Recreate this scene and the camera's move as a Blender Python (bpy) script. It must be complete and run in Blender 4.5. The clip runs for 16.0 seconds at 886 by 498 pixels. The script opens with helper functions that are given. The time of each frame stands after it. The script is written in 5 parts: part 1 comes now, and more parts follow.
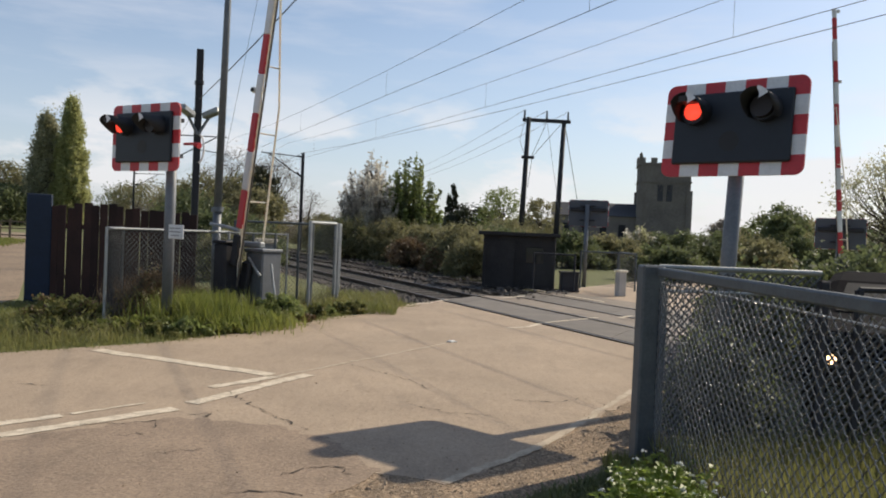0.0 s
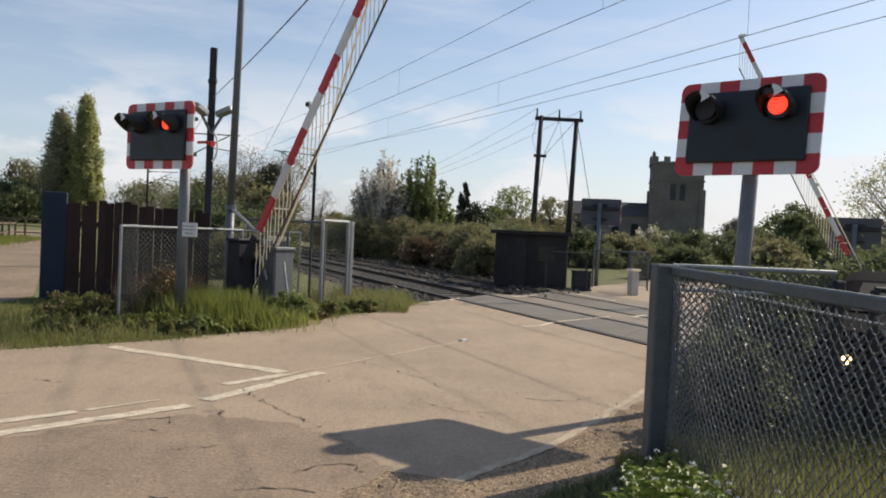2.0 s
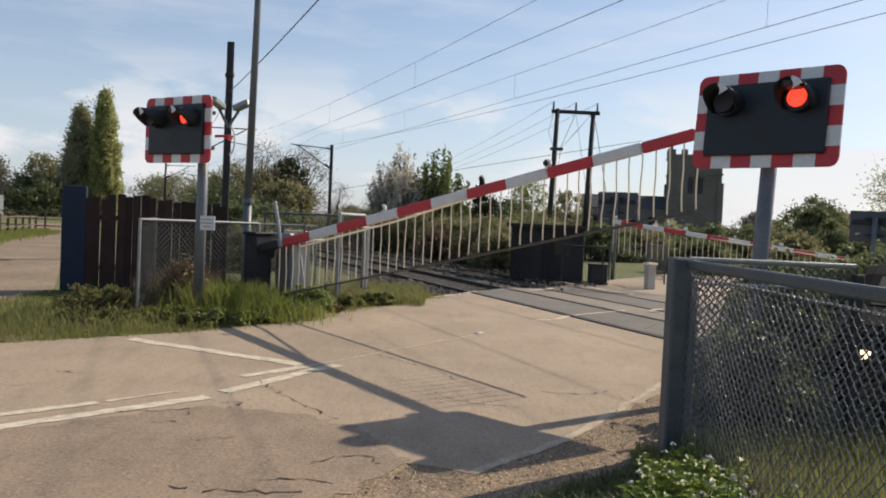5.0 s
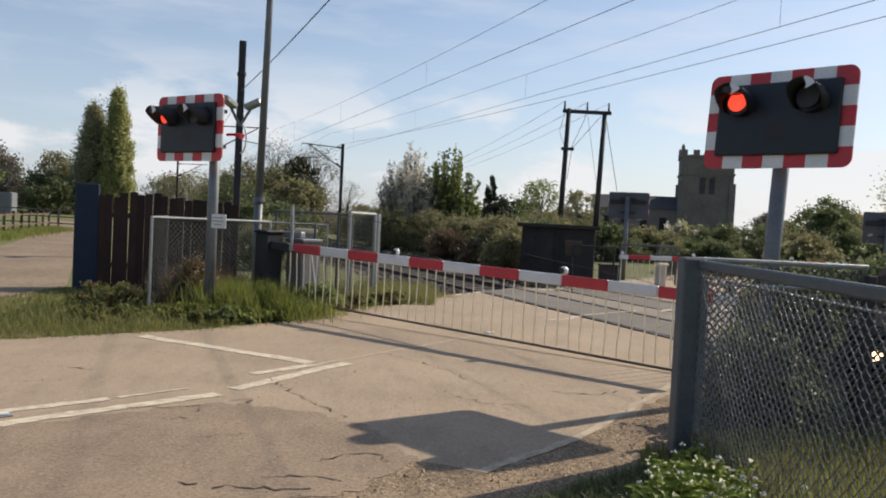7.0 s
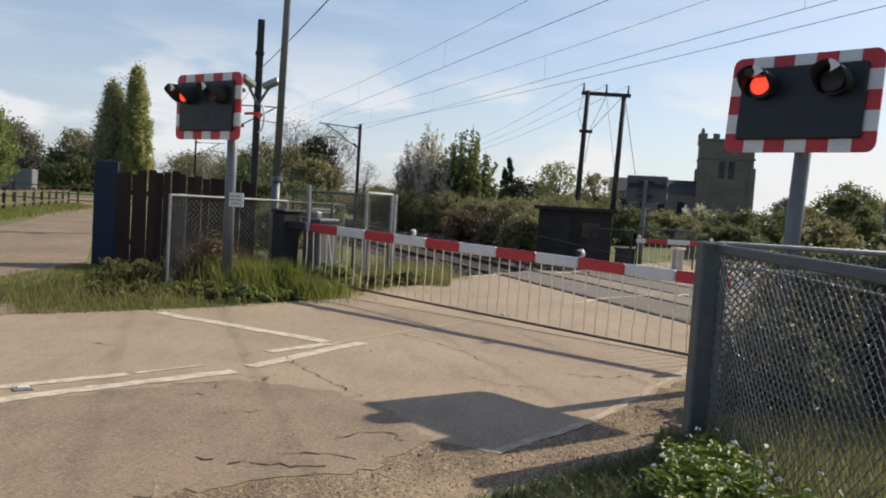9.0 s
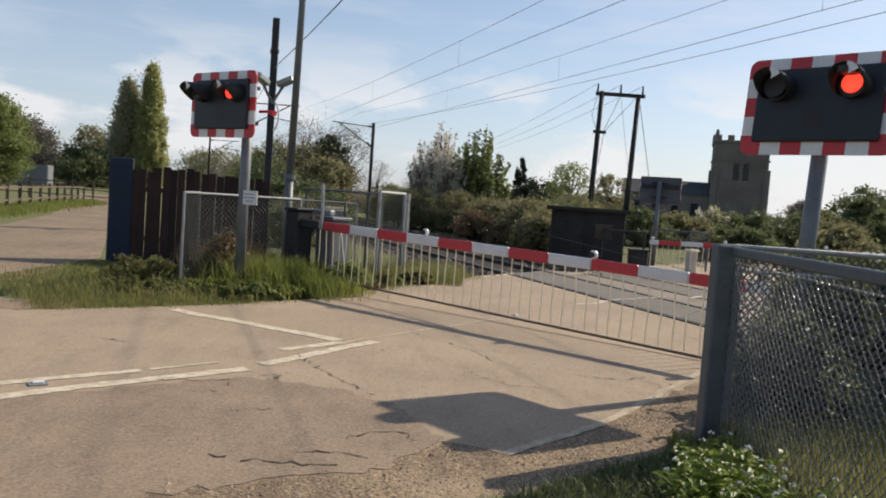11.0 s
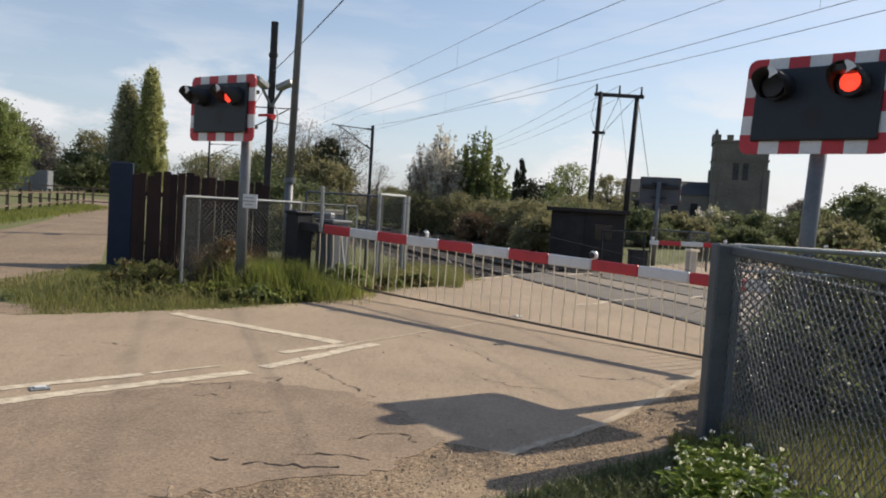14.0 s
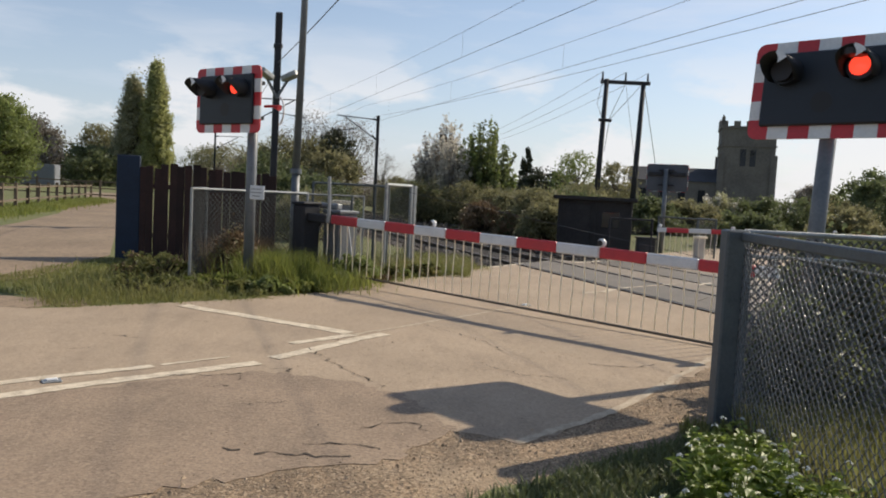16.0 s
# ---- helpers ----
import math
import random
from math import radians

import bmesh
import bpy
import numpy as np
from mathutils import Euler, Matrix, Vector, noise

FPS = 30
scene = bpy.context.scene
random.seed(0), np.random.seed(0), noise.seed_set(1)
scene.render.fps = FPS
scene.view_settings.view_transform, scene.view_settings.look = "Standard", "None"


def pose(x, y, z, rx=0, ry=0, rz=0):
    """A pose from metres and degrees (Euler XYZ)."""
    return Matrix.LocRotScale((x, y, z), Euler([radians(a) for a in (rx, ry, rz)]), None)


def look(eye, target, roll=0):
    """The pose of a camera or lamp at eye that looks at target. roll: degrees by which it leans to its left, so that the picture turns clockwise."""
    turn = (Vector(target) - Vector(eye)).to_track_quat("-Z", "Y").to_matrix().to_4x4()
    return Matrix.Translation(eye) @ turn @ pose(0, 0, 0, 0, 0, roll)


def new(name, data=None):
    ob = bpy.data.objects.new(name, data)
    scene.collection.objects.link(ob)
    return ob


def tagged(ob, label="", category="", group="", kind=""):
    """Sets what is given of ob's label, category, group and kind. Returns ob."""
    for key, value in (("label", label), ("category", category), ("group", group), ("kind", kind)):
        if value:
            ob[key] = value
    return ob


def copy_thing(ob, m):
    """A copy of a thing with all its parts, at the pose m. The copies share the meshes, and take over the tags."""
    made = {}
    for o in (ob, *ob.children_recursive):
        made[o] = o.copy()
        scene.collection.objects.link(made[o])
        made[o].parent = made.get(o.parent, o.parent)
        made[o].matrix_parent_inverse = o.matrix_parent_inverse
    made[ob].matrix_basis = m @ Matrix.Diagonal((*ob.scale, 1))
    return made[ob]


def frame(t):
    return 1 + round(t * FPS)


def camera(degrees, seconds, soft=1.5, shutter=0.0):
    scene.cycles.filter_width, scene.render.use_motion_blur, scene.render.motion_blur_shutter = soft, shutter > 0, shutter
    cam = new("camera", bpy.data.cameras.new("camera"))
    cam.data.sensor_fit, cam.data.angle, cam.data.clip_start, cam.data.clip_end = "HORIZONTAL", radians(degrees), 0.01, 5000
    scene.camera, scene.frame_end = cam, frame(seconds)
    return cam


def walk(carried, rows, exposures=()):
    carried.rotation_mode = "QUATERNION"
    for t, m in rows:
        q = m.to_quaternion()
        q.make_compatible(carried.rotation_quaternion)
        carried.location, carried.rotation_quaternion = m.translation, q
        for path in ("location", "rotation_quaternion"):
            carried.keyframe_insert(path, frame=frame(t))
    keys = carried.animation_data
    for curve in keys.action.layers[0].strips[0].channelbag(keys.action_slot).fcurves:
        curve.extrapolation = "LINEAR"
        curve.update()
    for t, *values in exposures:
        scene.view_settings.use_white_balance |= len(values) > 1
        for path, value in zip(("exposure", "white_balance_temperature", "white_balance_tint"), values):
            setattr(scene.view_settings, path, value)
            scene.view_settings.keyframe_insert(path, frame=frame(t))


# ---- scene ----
cam = camera(58.48, 16.0, soft=1.9)
walk(cam, [
    (0.0, look((-0.002, 0.015, 1.513), (0.623, 9.993, 1.315), 2.49)),
    (0.5, look((-0.007, 0.011, 1.514), (0.580, 9.992, 1.317), 2.18)),
    (1.0, look((-0.001, 0.015, 1.513), (0.530, 9.998, 1.284), 2.26)),
    (1.5, look((-0.006, 0.009, 1.513), (0.497, 9.994, 1.294), 2.41)),
    (2.0, look((-0.009, 0.013, 1.512), (0.469, 9.999, 1.289), 2.63)),
    (2.5, look((-0.010, 0.005, 1.511), (0.460, 9.992, 1.285), 2.60)),
    (3.0, look((-0.008, -0.000, 1.512), (0.427, 9.988, 1.272), 2.53)),
    (3.5, look((-0.012, 0.002, 1.512), (0.385, 9.991, 1.256), 2.52)),
    (4.0, look((-0.011, 0.002, 1.510), (0.340, 9.992, 1.228), 2.48)),
    (6.5, look((-0.012, -0.008, 1.511), (0.188, 9.985, 1.186), 2.90)),
    (7.0, look((-0.008, -0.006, 1.506), (0.142, 9.987, 1.179), 2.91)),
    (7.5, look((-0.005, 0.001, 1.504), (0.043, 9.992, 1.076), 3.23)),
    (8.0, look((0.000, -0.000, 1.500), (0.000, 9.988, 1.005), 3.40)),
    (8.5, look((-0.004, 0.002, 1.499), (-0.019, 9.987, 0.950), 3.38)),
    (9.0, look((-0.013, 0.003, 1.500), (-0.051, 9.987, 0.930), 3.59)),
    (11.5, look((-0.023, 0.008, 1.504), (-0.229, 9.988, 0.915), 4.08)),
    (12.0, look((-0.019, 0.000, 1.504), (-0.208, 9.983, 0.955), 3.90)),
    (12.5, look((-0.020, -0.002, 1.503), (-0.170, 9.983, 0.960), 3.91)),
    (13.0, look((-0.025, -0.000, 1.500), (-0.172, 9.983, 0.934), 3.89)),
    (13.5, look((-0.020, 0.001, 1.501), (-0.184, 9.983, 0.929), 3.91)),
    (14.0, look((-0.022, -0.003, 1.502), (-0.214, 9.979, 0.939), 3.63)),
    (14.5, look((-0.026, -0.002, 1.502), (-0.205, 9.980, 0.930), 3.29)),
    (15.0, look((-0.034, 0.004, 1.498), (-0.264, 9.983, 0.895), 3.20)),
    (15.5, look((-0.032, 0.007, 1.500), (-0.281, 9.982, 0.834), 3.13)),
    (16.0, look((-0.034, 0.004, 1.496), (-0.303, 9.976, 0.799), 3.01)),
])

# ---- light ----
world = bpy.data.worlds.new("sky")
scene.world = world
world.use_nodes = True
wn, wl = world.node_tree.nodes, world.node_tree.links
sky = wn.new("ShaderNodeTexSky")
sky.sky_type, sky.sun_disc = "NISHITA", False
SUN_AZ, SUN_EL = radians(54.5), radians(37)
sky.sun_elevation, sky.sun_rotation = SUN_EL, SUN_AZ
sky.air_density, sky.dust_density, sky.ozone_density = 1.0, 0.9, 2.0
bg = wn["Background"]
bg.inputs["Strength"].default_value = 0.118
coord = wn.new("ShaderNodeTexCoord")
stretch = wn.new("ShaderNodeMapping")
stretch.inputs["Scale"].default_value = (1.6, 1.6, 9.0)
wl.new(coord.outputs["Generated"], stretch.inputs["Vector"])
puffs = wn.new("ShaderNodeTexNoise")
puffs.inputs["Scale"].default_value = 2.3
puffs.inputs["Detail"].default_value = 7
puffs.inputs["Roughness"].default_value = 0.6
wl.new(stretch.outputs["Vector"], puffs.inputs["Vector"])
cover = wn.new("ShaderNodeValToRGB")
cover.color_ramp.elements[0].position, cover.color_ramp.elements[1].position = 0.48, 0.74
cover.color_ramp.elements[1].color = (0.4, 0.4, 0.4, 1)
wl.new(puffs.outputs["Fac"], cover.inputs["Fac"])
cloud = wn.new("ShaderNodeMix")
cloud.data_type = "RGBA"
cloud.inputs["B"].default_value = (7.0, 7.1, 7.6, 1)
wl.new(cover.outputs["Color"], cloud.inputs["Factor"])
wl.new(sky.outputs["Color"], cloud.inputs["A"])
split = wn.new("ShaderNodeSeparateXYZ")
wl.new(coord.outputs["Generated"], split.inputs["Vector"])
low = wn.new("ShaderNodeValToRGB")
low.color_ramp.elements[0].position, low.color_ramp.elements[1].position = 0.0, 0.36
low.color_ramp.elements[0].color, low.color_ramp.elements[1].color = (0.55, 0.55, 0.55, 1), (0, 0, 0, 1)
wl.new(split.outputs["Z"], low.inputs["Fac"])
mist = wn.new("ShaderNodeMix")
mist.data_type = "RGBA"
mist.inputs["B"].default_value = (5.7, 6.25, 7.5, 1)
wl.new(low.outputs["Color"], mist.inputs["Factor"])
wl.new(cloud.outputs["Result"], mist.inputs["A"])
# heaped clouds low over the horizon
heap = wn.new("ShaderNodeTexNoise")
heap.inputs["Scale"].default_value, heap.inputs["Detail"].default_value, heap.inputs["Roughness"].default_value = 5.5, 6, 0.55
squash = wn.new("ShaderNodeMapping")
squash.inputs["Scale"].default_value = (1.0, 1.0, 2.6)
wl.new(coord.outputs["Generated"], squash.inputs["Vector"])
wl.new(squash.outputs["Vector"], heap.inputs["Vector"])
crest = wn.new("ShaderNodeValToRGB")
crest.color_ramp.elements[0].position, crest.color_ramp.elements[1].position = 0.47, 0.56
wl.new(heap.outputs["Fac"], crest.inputs["Fac"])
band = wn.new("ShaderNodeValToRGB")
band.color_ramp.elements[0].position, band.color_ramp.elements[1].position = 0.1, 0.2
band.color_ramp.elements[0].color, band.color_ramp.elements[1].color = (0.75, 0.75, 0.75, 1), (0, 0, 0, 1)
wl.new(split.outputs["Z"], band.inputs["Fac"])
both = wn.new("ShaderNodeMath")
both.operation = "MULTIPLY"
wl.new(crest.outputs["Color"], both.inputs[0])
wl.new(band.outputs["Color"], both.inputs[1])
cumulus = wn.new("ShaderNodeMix")
cumulus.data_type = "RGBA"
cumulus.inputs["B"].default_value = (7.6, 7.5, 7.6, 1)
wl.new(both.outputs[0], cumulus.inputs["Factor"])
wl.new(mist.outputs["Result"], cumulus.inputs["A"])
wl.new(cumulus.outputs["Result"], bg.inputs["Color"])

sun = new("sun", bpy.data.lights.new("sun", "SUN"))
sun.data.energy, sun.data.angle, sun.data.color = 4.7, radians(0.55), (1.0, 0.885, 0.72)
sun.matrix_basis = look((math.sin(SUN_AZ) * math.cos(SUN_EL) * 50, math.cos(SUN_AZ) * math.cos(SUN_EL) * 50, math.sin(SUN_EL) * 50), (0, 0, 0))
scene.view_settings.exposure = 0.0


# ---- materials ----
def mat(name, a, b=None, rough=0.7, metal=0.0, scale=4.0, fine=40.0, bump=0.0, emit=None, glow=0.0, per_object=0.0, per_island=0.0, through_light=0.0, space="Object", contrast=(0.35, 0.65), alpha_noise=None):
    """A procedural surface: two colours mixed by broad and fine noise, with relief."""
    m = bpy.data.materials.new(name)
    m.use_nodes = True
    n, l = m.node_tree.nodes, m.node_tree.links
    p = n["Principled BSDF"]
    b = b or tuple(c * 0.75 for c in a)
    tc = n.new("ShaderNodeTexCoord")
    broad, grain = n.new("ShaderNodeTexNoise"), n.new("ShaderNodeTexNoise")
    broad.inputs["Scale"].default_value, grain.inputs["Scale"].default_value = scale, fine
    broad.inputs["Detail"].default_value, grain.inputs["Detail"].default_value = 5, 4
    for t in (broad, grain):
        l.new(tc.outputs[space], t.inputs["Vector"])
    add = n.new("ShaderNodeMath")
    add.operation = "MULTIPLY_ADD"
    add.inputs[1].default_value = 0.45
    l.new(grain.outputs["Fac"], add.inputs[0])
    half = n.new("ShaderNodeMath")
    half.operation = "MULTIPLY"
    half.inputs[1].default_value = 0.55
    l.new(broad.outputs["Fac"], half.inputs[0])
    l.new(half.outputs[0], add.inputs[2])
    ramp = n.new("ShaderNodeValToRGB")
    ramp.color_ramp.elements[0].position, ramp.color_ramp.elements[1].position = contrast
    ramp.color_ramp.elements[0].color, ramp.color_ramp.elements[1].color = (*a, 1), (*b, 1)
    l.new(add.outputs[0], ramp.inputs["Fac"])
    colour = ramp.outputs["Color"]
    for amount, node, out in ((per_object, "ShaderNodeObjectInfo", "Random"), (per_island, "ShaderNodeNewGeometry", "Random Per Island")):
        if amount:
            info, ranged, hsv = n.new(node), n.new("ShaderNodeMapRange"), n.new("ShaderNodeHueSaturation")
            ranged.inputs["To Min"].default_value, ranged.inputs["To Max"].default_value = 1 - amount, 1 + amount
            l.new(info.outputs[out], ranged.inputs["Value"])
            l.new(ranged.outputs["Result"], hsv.inputs["Value"])
            l.new(colour, hsv.inputs["Color"])
            colour = hsv.outputs["Color"]
    l.new(colour, p.inputs["Base Color"])
    p.inputs["Roughness"].default_value, p.inputs["Metallic"].default_value = rough, metal
    if bump:
        bp = n.new("ShaderNodeBump")
        bp.inputs["Strength"].default_value = min(1.0, bump)
        bp.inputs["Distance"].default_value = 0.02
        l.new(add.outputs[0], bp.inputs["Height"])
        l.new(bp.outputs["Normal"], p.inputs["Normal"])
    if emit:
        p.inputs["Emission Color"].default_value, p.inputs["Emission Strength"].default_value = (*emit, 1), glow
    if through_light:
        tr, mix = n.new("ShaderNodeBsdfTranslucent"), n.new("ShaderNodeMixShader")
        mix.inputs["Fac"].default_value = through_light
        l.new(colour, tr.inputs["Color"])
        l.new(p.outputs["BSDF"], mix.inputs[1])
        l.new(tr.outputs["BSDF"], mix.inputs[2])
        l.new(mix.outputs["Shader"], n["Material Output"].inputs["Surface"])
    return m


def aggregate(m, dark, light, size=150.0, share=0.5):
    """Stones of two tones in the surface, and streaky stains, over the colour that the material has."""
    n, l = m.node_tree.nodes, m.node_tree.links
    p = n["Principled BSDF"]
    base = p.inputs["Base Color"].links[0].from_socket
    tc = n["Texture Coordinate"]
    for scale, colour, lo, hi, amount, stretch in ((size, dark, 0.51, 0.6, share, None), (size * 0.7, light, 0.54, 0.63, share * 0.8, None), (5.0, dark, 0.5, 0.68, share * 0.6, (1.0, 0.35, 1.0)), (1.1, light, 0.5, 0.75, share * 0.5, None)):
        noise_, ramp, mix, mapping = n.new("ShaderNodeTexNoise"), n.new("ShaderNodeValToRGB"), n.new("ShaderNodeMix"), n.new("ShaderNodeMapping")
        mapping.inputs["Location"].default_value = (scale, 3.7, 1.1)
        if stretch:
            mapping.inputs["Rotation"].default_value = (0, 0, 0.95)
            mapping.inputs["Scale"].default_value = stretch
        noise_.inputs["Scale"].default_value, noise_.inputs["Detail"].default_value = scale, 3 if scale > 20 else 8
        noise_.inputs["Roughness"].default_value = 0.65
        ramp.color_ramp.elements[0].position, ramp.color_ramp.elements[1].position = lo, hi
        ramp.color_ramp.elements[0].color, ramp.color_ramp.elements[1].color = (0, 0, 0, 1), (amount, amount, amount, 1)
        mix.data_type = "RGBA"
        mix.inputs["B"].default_value = (*colour, 1)
        l.new(tc.outputs["Object"], mapping.inputs["Vector"])
        l.new(mapping.outputs["Vector"], noise_.inputs["Vector"])
        l.new(noise_.outputs["Fac"], ramp.inputs["Fac"])
        l.new(ramp.outputs["Color"], mix.inputs["Factor"])
        l.new(base, mix.inputs["A"])
        base = mix.outputs["Result"]
    l.new(base, p.inputs["Base Color"])
    return m


ASPHALT = aggregate(mat("bleached_asphalt", (0.43, 0.325, 0.222), (0.3, 0.228, 0.156), 0.9, scale=0.7, fine=60, bump=0.35, contrast=(0.35, 0.65)), (0.13, 0.1, 0.075), (0.55, 0.44, 0.32), 60, 0.36)
OLD_ASPHALT = aggregate(mat("worn_asphalt_patch", (0.345, 0.25, 0.17), (0.222, 0.163, 0.112), 0.92, scale=1.3, fine=60, bump=0.5, contrast=(0.35, 0.65)), (0.1, 0.075, 0.055), (0.48, 0.37, 0.26), 50, 0.42)
CRACK = mat("dark_crack", (0.06, 0.047, 0.036), rough=1.0)
GRAVEL = aggregate(mat("brown_gravel", (0.36, 0.25, 0.15), (0.2, 0.14, 0.085), 0.95, scale=3, fine=60, bump=1.0, contrast=(0.4, 0.6)), (0.08, 0.058, 0.038), (0.5, 0.38, 0.25), 50, 0.95)
PEBBLE = mat("pebbles", (0.42, 0.31, 0.2), (0.24, 0.18, 0.125), 0.9, scale=9, fine=60, per_island=0.5)
DIRT = aggregate(mat("pale_dirt", (0.325, 0.235, 0.155), (0.205, 0.147, 0.096), 0.95, scale=0.5, fine=20, bump=0.4), (0.1, 0.08, 0.045), (0.33, 0.245, 0.165), 14, 0.6)
SOIL = mat("grass_sod", (0.105, 0.128, 0.036), (0.165, 0.155, 0.06), 1.0, scale=0.6, fine=25, bump=0.6)
FIELD = mat("field_grass", (0.15, 0.16, 0.05), (0.21, 0.19, 0.08), 1.0, scale=0.12, fine=6, bump=0.3)
PAINT = mat("worn_white_road_paint", (0.68, 0.585, 0.44), (0.44, 0.365, 0.265), 0.85, scale=9, fine=60, bump=0.2, contrast=(0.44, 0.6))
FAINT_PAINT = mat("faint_road_paint", (0.5, 0.41, 0.295), (0.36, 0.285, 0.2), 0.85, scale=9, fine=60, contrast=(0.42, 0.6))
PANEL = mat("grey_crossing_panel", (0.185, 0.162, 0.135), (0.125, 0.11, 0.093), 0.9, scale=2, fine=40, bump=0.3, per_object=0.12)
DECK = mat("dusty_crossing_asphalt", (0.27, 0.22, 0.168), (0.17, 0.142, 0.112), 0.92, scale=1.5, fine=40, bump=0.4)
RAIL = mat("rail_steel", (0.1, 0.075, 0.055), (0.05, 0.04, 0.03), 0.6, 0.6, scale=3, fine=50)
RAIL_TOP = mat("polished_rail_head", (0.2, 0.19, 0.18), (0.12, 0.11, 0.1), 0.42, 0.9)
BALLAST = mat("stone_ballast", (0.1, 0.08, 0.062), (0.045, 0.037, 0.03), 0.95, scale=4, fine=30, bump=1.0)
STONE = mat("ballast_stones", (0.16, 0.135, 0.11), (0.08, 0.068, 0.055), 0.9, scale=5, fine=40, per_island=0.4)
SLEEPER = mat("concrete_sleeper", (0.11, 0.095, 0.08), (0.06, 0.05, 0.042), 0.9)
GALV = mat("galvanised_steel", (0.38, 0.39, 0.385), (0.25, 0.26, 0.26), 0.5, 0.5, scale=6, fine=50, bump=0.08)
GREY_POLE = mat("grey_painted_pole", (0.17, 0.18, 0.19), (0.12, 0.13, 0.14), 0.5, 0.2, scale=5, fine=40)
POST_GREY = mat("weathered_grey_post", (0.11, 0.125, 0.13), (0.07, 0.08, 0.085), 0.6, 0.1, scale=5, fine=50, bump=0.12)
DARK_STEEL = mat("dark_steel", (0.035, 0.035, 0.04), (0.02, 0.02, 0.024), 0.7, 0.2, scale=3, fine=30)
SIGN_BACK = mat("grey_sign_back", (0.1, 0.105, 0.12), (0.075, 0.08, 0.092), 0.8, scale=3, fine=30)
BLACK = mat("matt_black_board", (0.006, 0.009, 0.015), (0.01, 0.014, 0.022), 0.5, scale=3, fine=40)
RED = mat("red_reflective", (0.55, 0.035, 0.045), (0.42, 0.03, 0.04), 0.5, scale=5, fine=50)
WHITE = mat("white_reflective", (0.74, 0.74, 0.74), (0.6, 0.6, 0.6), 0.5, scale=5, fine=50)
BAR_WHITE = mat("white_glass_fibre_bar", (0.86, 0.82, 0.72), (0.76, 0.7, 0.58), 0.45, scale=8, fine=60, through_light=0.45)
LAMP_ON = mat("lit_red_lens", (0.6, 0.02, 0.02), rough=0.3, emit=(1.0, 0.06, 0.03), glow=1.5)
LAMP_OFF = mat("unlit_lamp_flap", (0.02, 0.015, 0.016), rough=0.5)
AMBER_OFF = mat("unlit_amber_lens", (0.013, 0.011, 0.011), rough=0.55)
BLUE = mat("blue_paint", (0.008, 0.022, 0.05), (0.006, 0.015, 0.034), 0.7, scale=4, fine=30)
WOOD = mat("brown_stained_board", (0.042, 0.018, 0.0135), (0.022, 0.0105, 0.0085), 0.85, scale=2.5, fine=30, per_object=0.35, bump=0.2)
RAILING_WOOD = mat("weathered_timber", (0.2, 0.15, 0.1), (0.11, 0.085, 0.06), 0.9, scale=3, fine=30)
MESH = mat("mesh_wire", (0.25, 0.246, 0.238), (0.14, 0.138, 0.134), 0.26, 0.7, scale=10, fine=60)
THIN_MESH = mat("thin_dark_mesh_wire", (0.1, 0.105, 0.1), rough=0.6, metal=0.4)
# darker copy of the mesh wire: the backlit side's shade is in the colour
NET_BACKLIT = mat("backlit_mesh_wire", (0.07, 0.072, 0.07), (0.045, 0.046, 0.045), 0.5, 0.3, scale=10, fine=60)
SKIRT_RAIL = mat("weathered_brown_rail", (0.12, 0.1, 0.075), (0.08, 0.066, 0.05), 0.7)
WIRE = mat("overhead_wire", (0.1, 0.1, 0.11), rough=0.6, metal=0.3)
CHURCH = mat("old_stone", (0.2, 0.18, 0.155), (0.12, 0.108, 0.095), 0.95, scale=0.35, fine=5, bump=0.3)
SLATE = mat("slate_roof", (0.075, 0.075, 0.08), (0.05, 0.05, 0.056), 0.95, scale=0.4, fine=6)
DARKNESS = mat("dark_opening", (0.012, 0.012, 0.014), rough=0.8)
HUT = mat("tarred_boards", (0.04, 0.036, 0.034), (0.022, 0.02, 0.02), 0.9, scale=2, fine=20)
CONCRETE = mat("pale_concrete", (0.5, 0.48, 0.44), (0.38, 0.36, 0.33), 0.9, scale=4, fine=40)
BARK = mat("bark", (0.09, 0.07, 0.05), (0.05, 0.04, 0.03), 0.95, scale=3, fine=18, bump=0.6)
CAR_PAINT = mat("dark_car_paint", (0.006, 0.006, 0.008), (0.009, 0.009, 0.011), 0.9, 0.0)
CAR_PAINT.node_tree.nodes["Principled BSDF"].inputs["Specular IOR Level"].default_value = 0.03
TYRE = mat("tyre_rubber", (0.02, 0.02, 0.02), rough=0.9)
GLASS = mat("dark_window_glass", (0.02, 0.025, 0.03), rough=0.08)
HEADLIGHT = mat("lit_headlight", (0.8, 0.7, 0.5), rough=0.2, emit=(1.0, 0.62, 0.3), glow=5.0)
CHROME = mat("chrome", (0.7, 0.7, 0.7), rough=0.15, metal=1.0)
CONTAINER = mat("grey_container", (0.21, 0.225, 0.25), (0.17, 0.18, 0.2), 0.7)


def leafy(name, a, b, light=0.35, rough=0.55):
    return mat(name, a, b, rough, scale=0.6, fine=6, per_island=0.2, through_light=light)


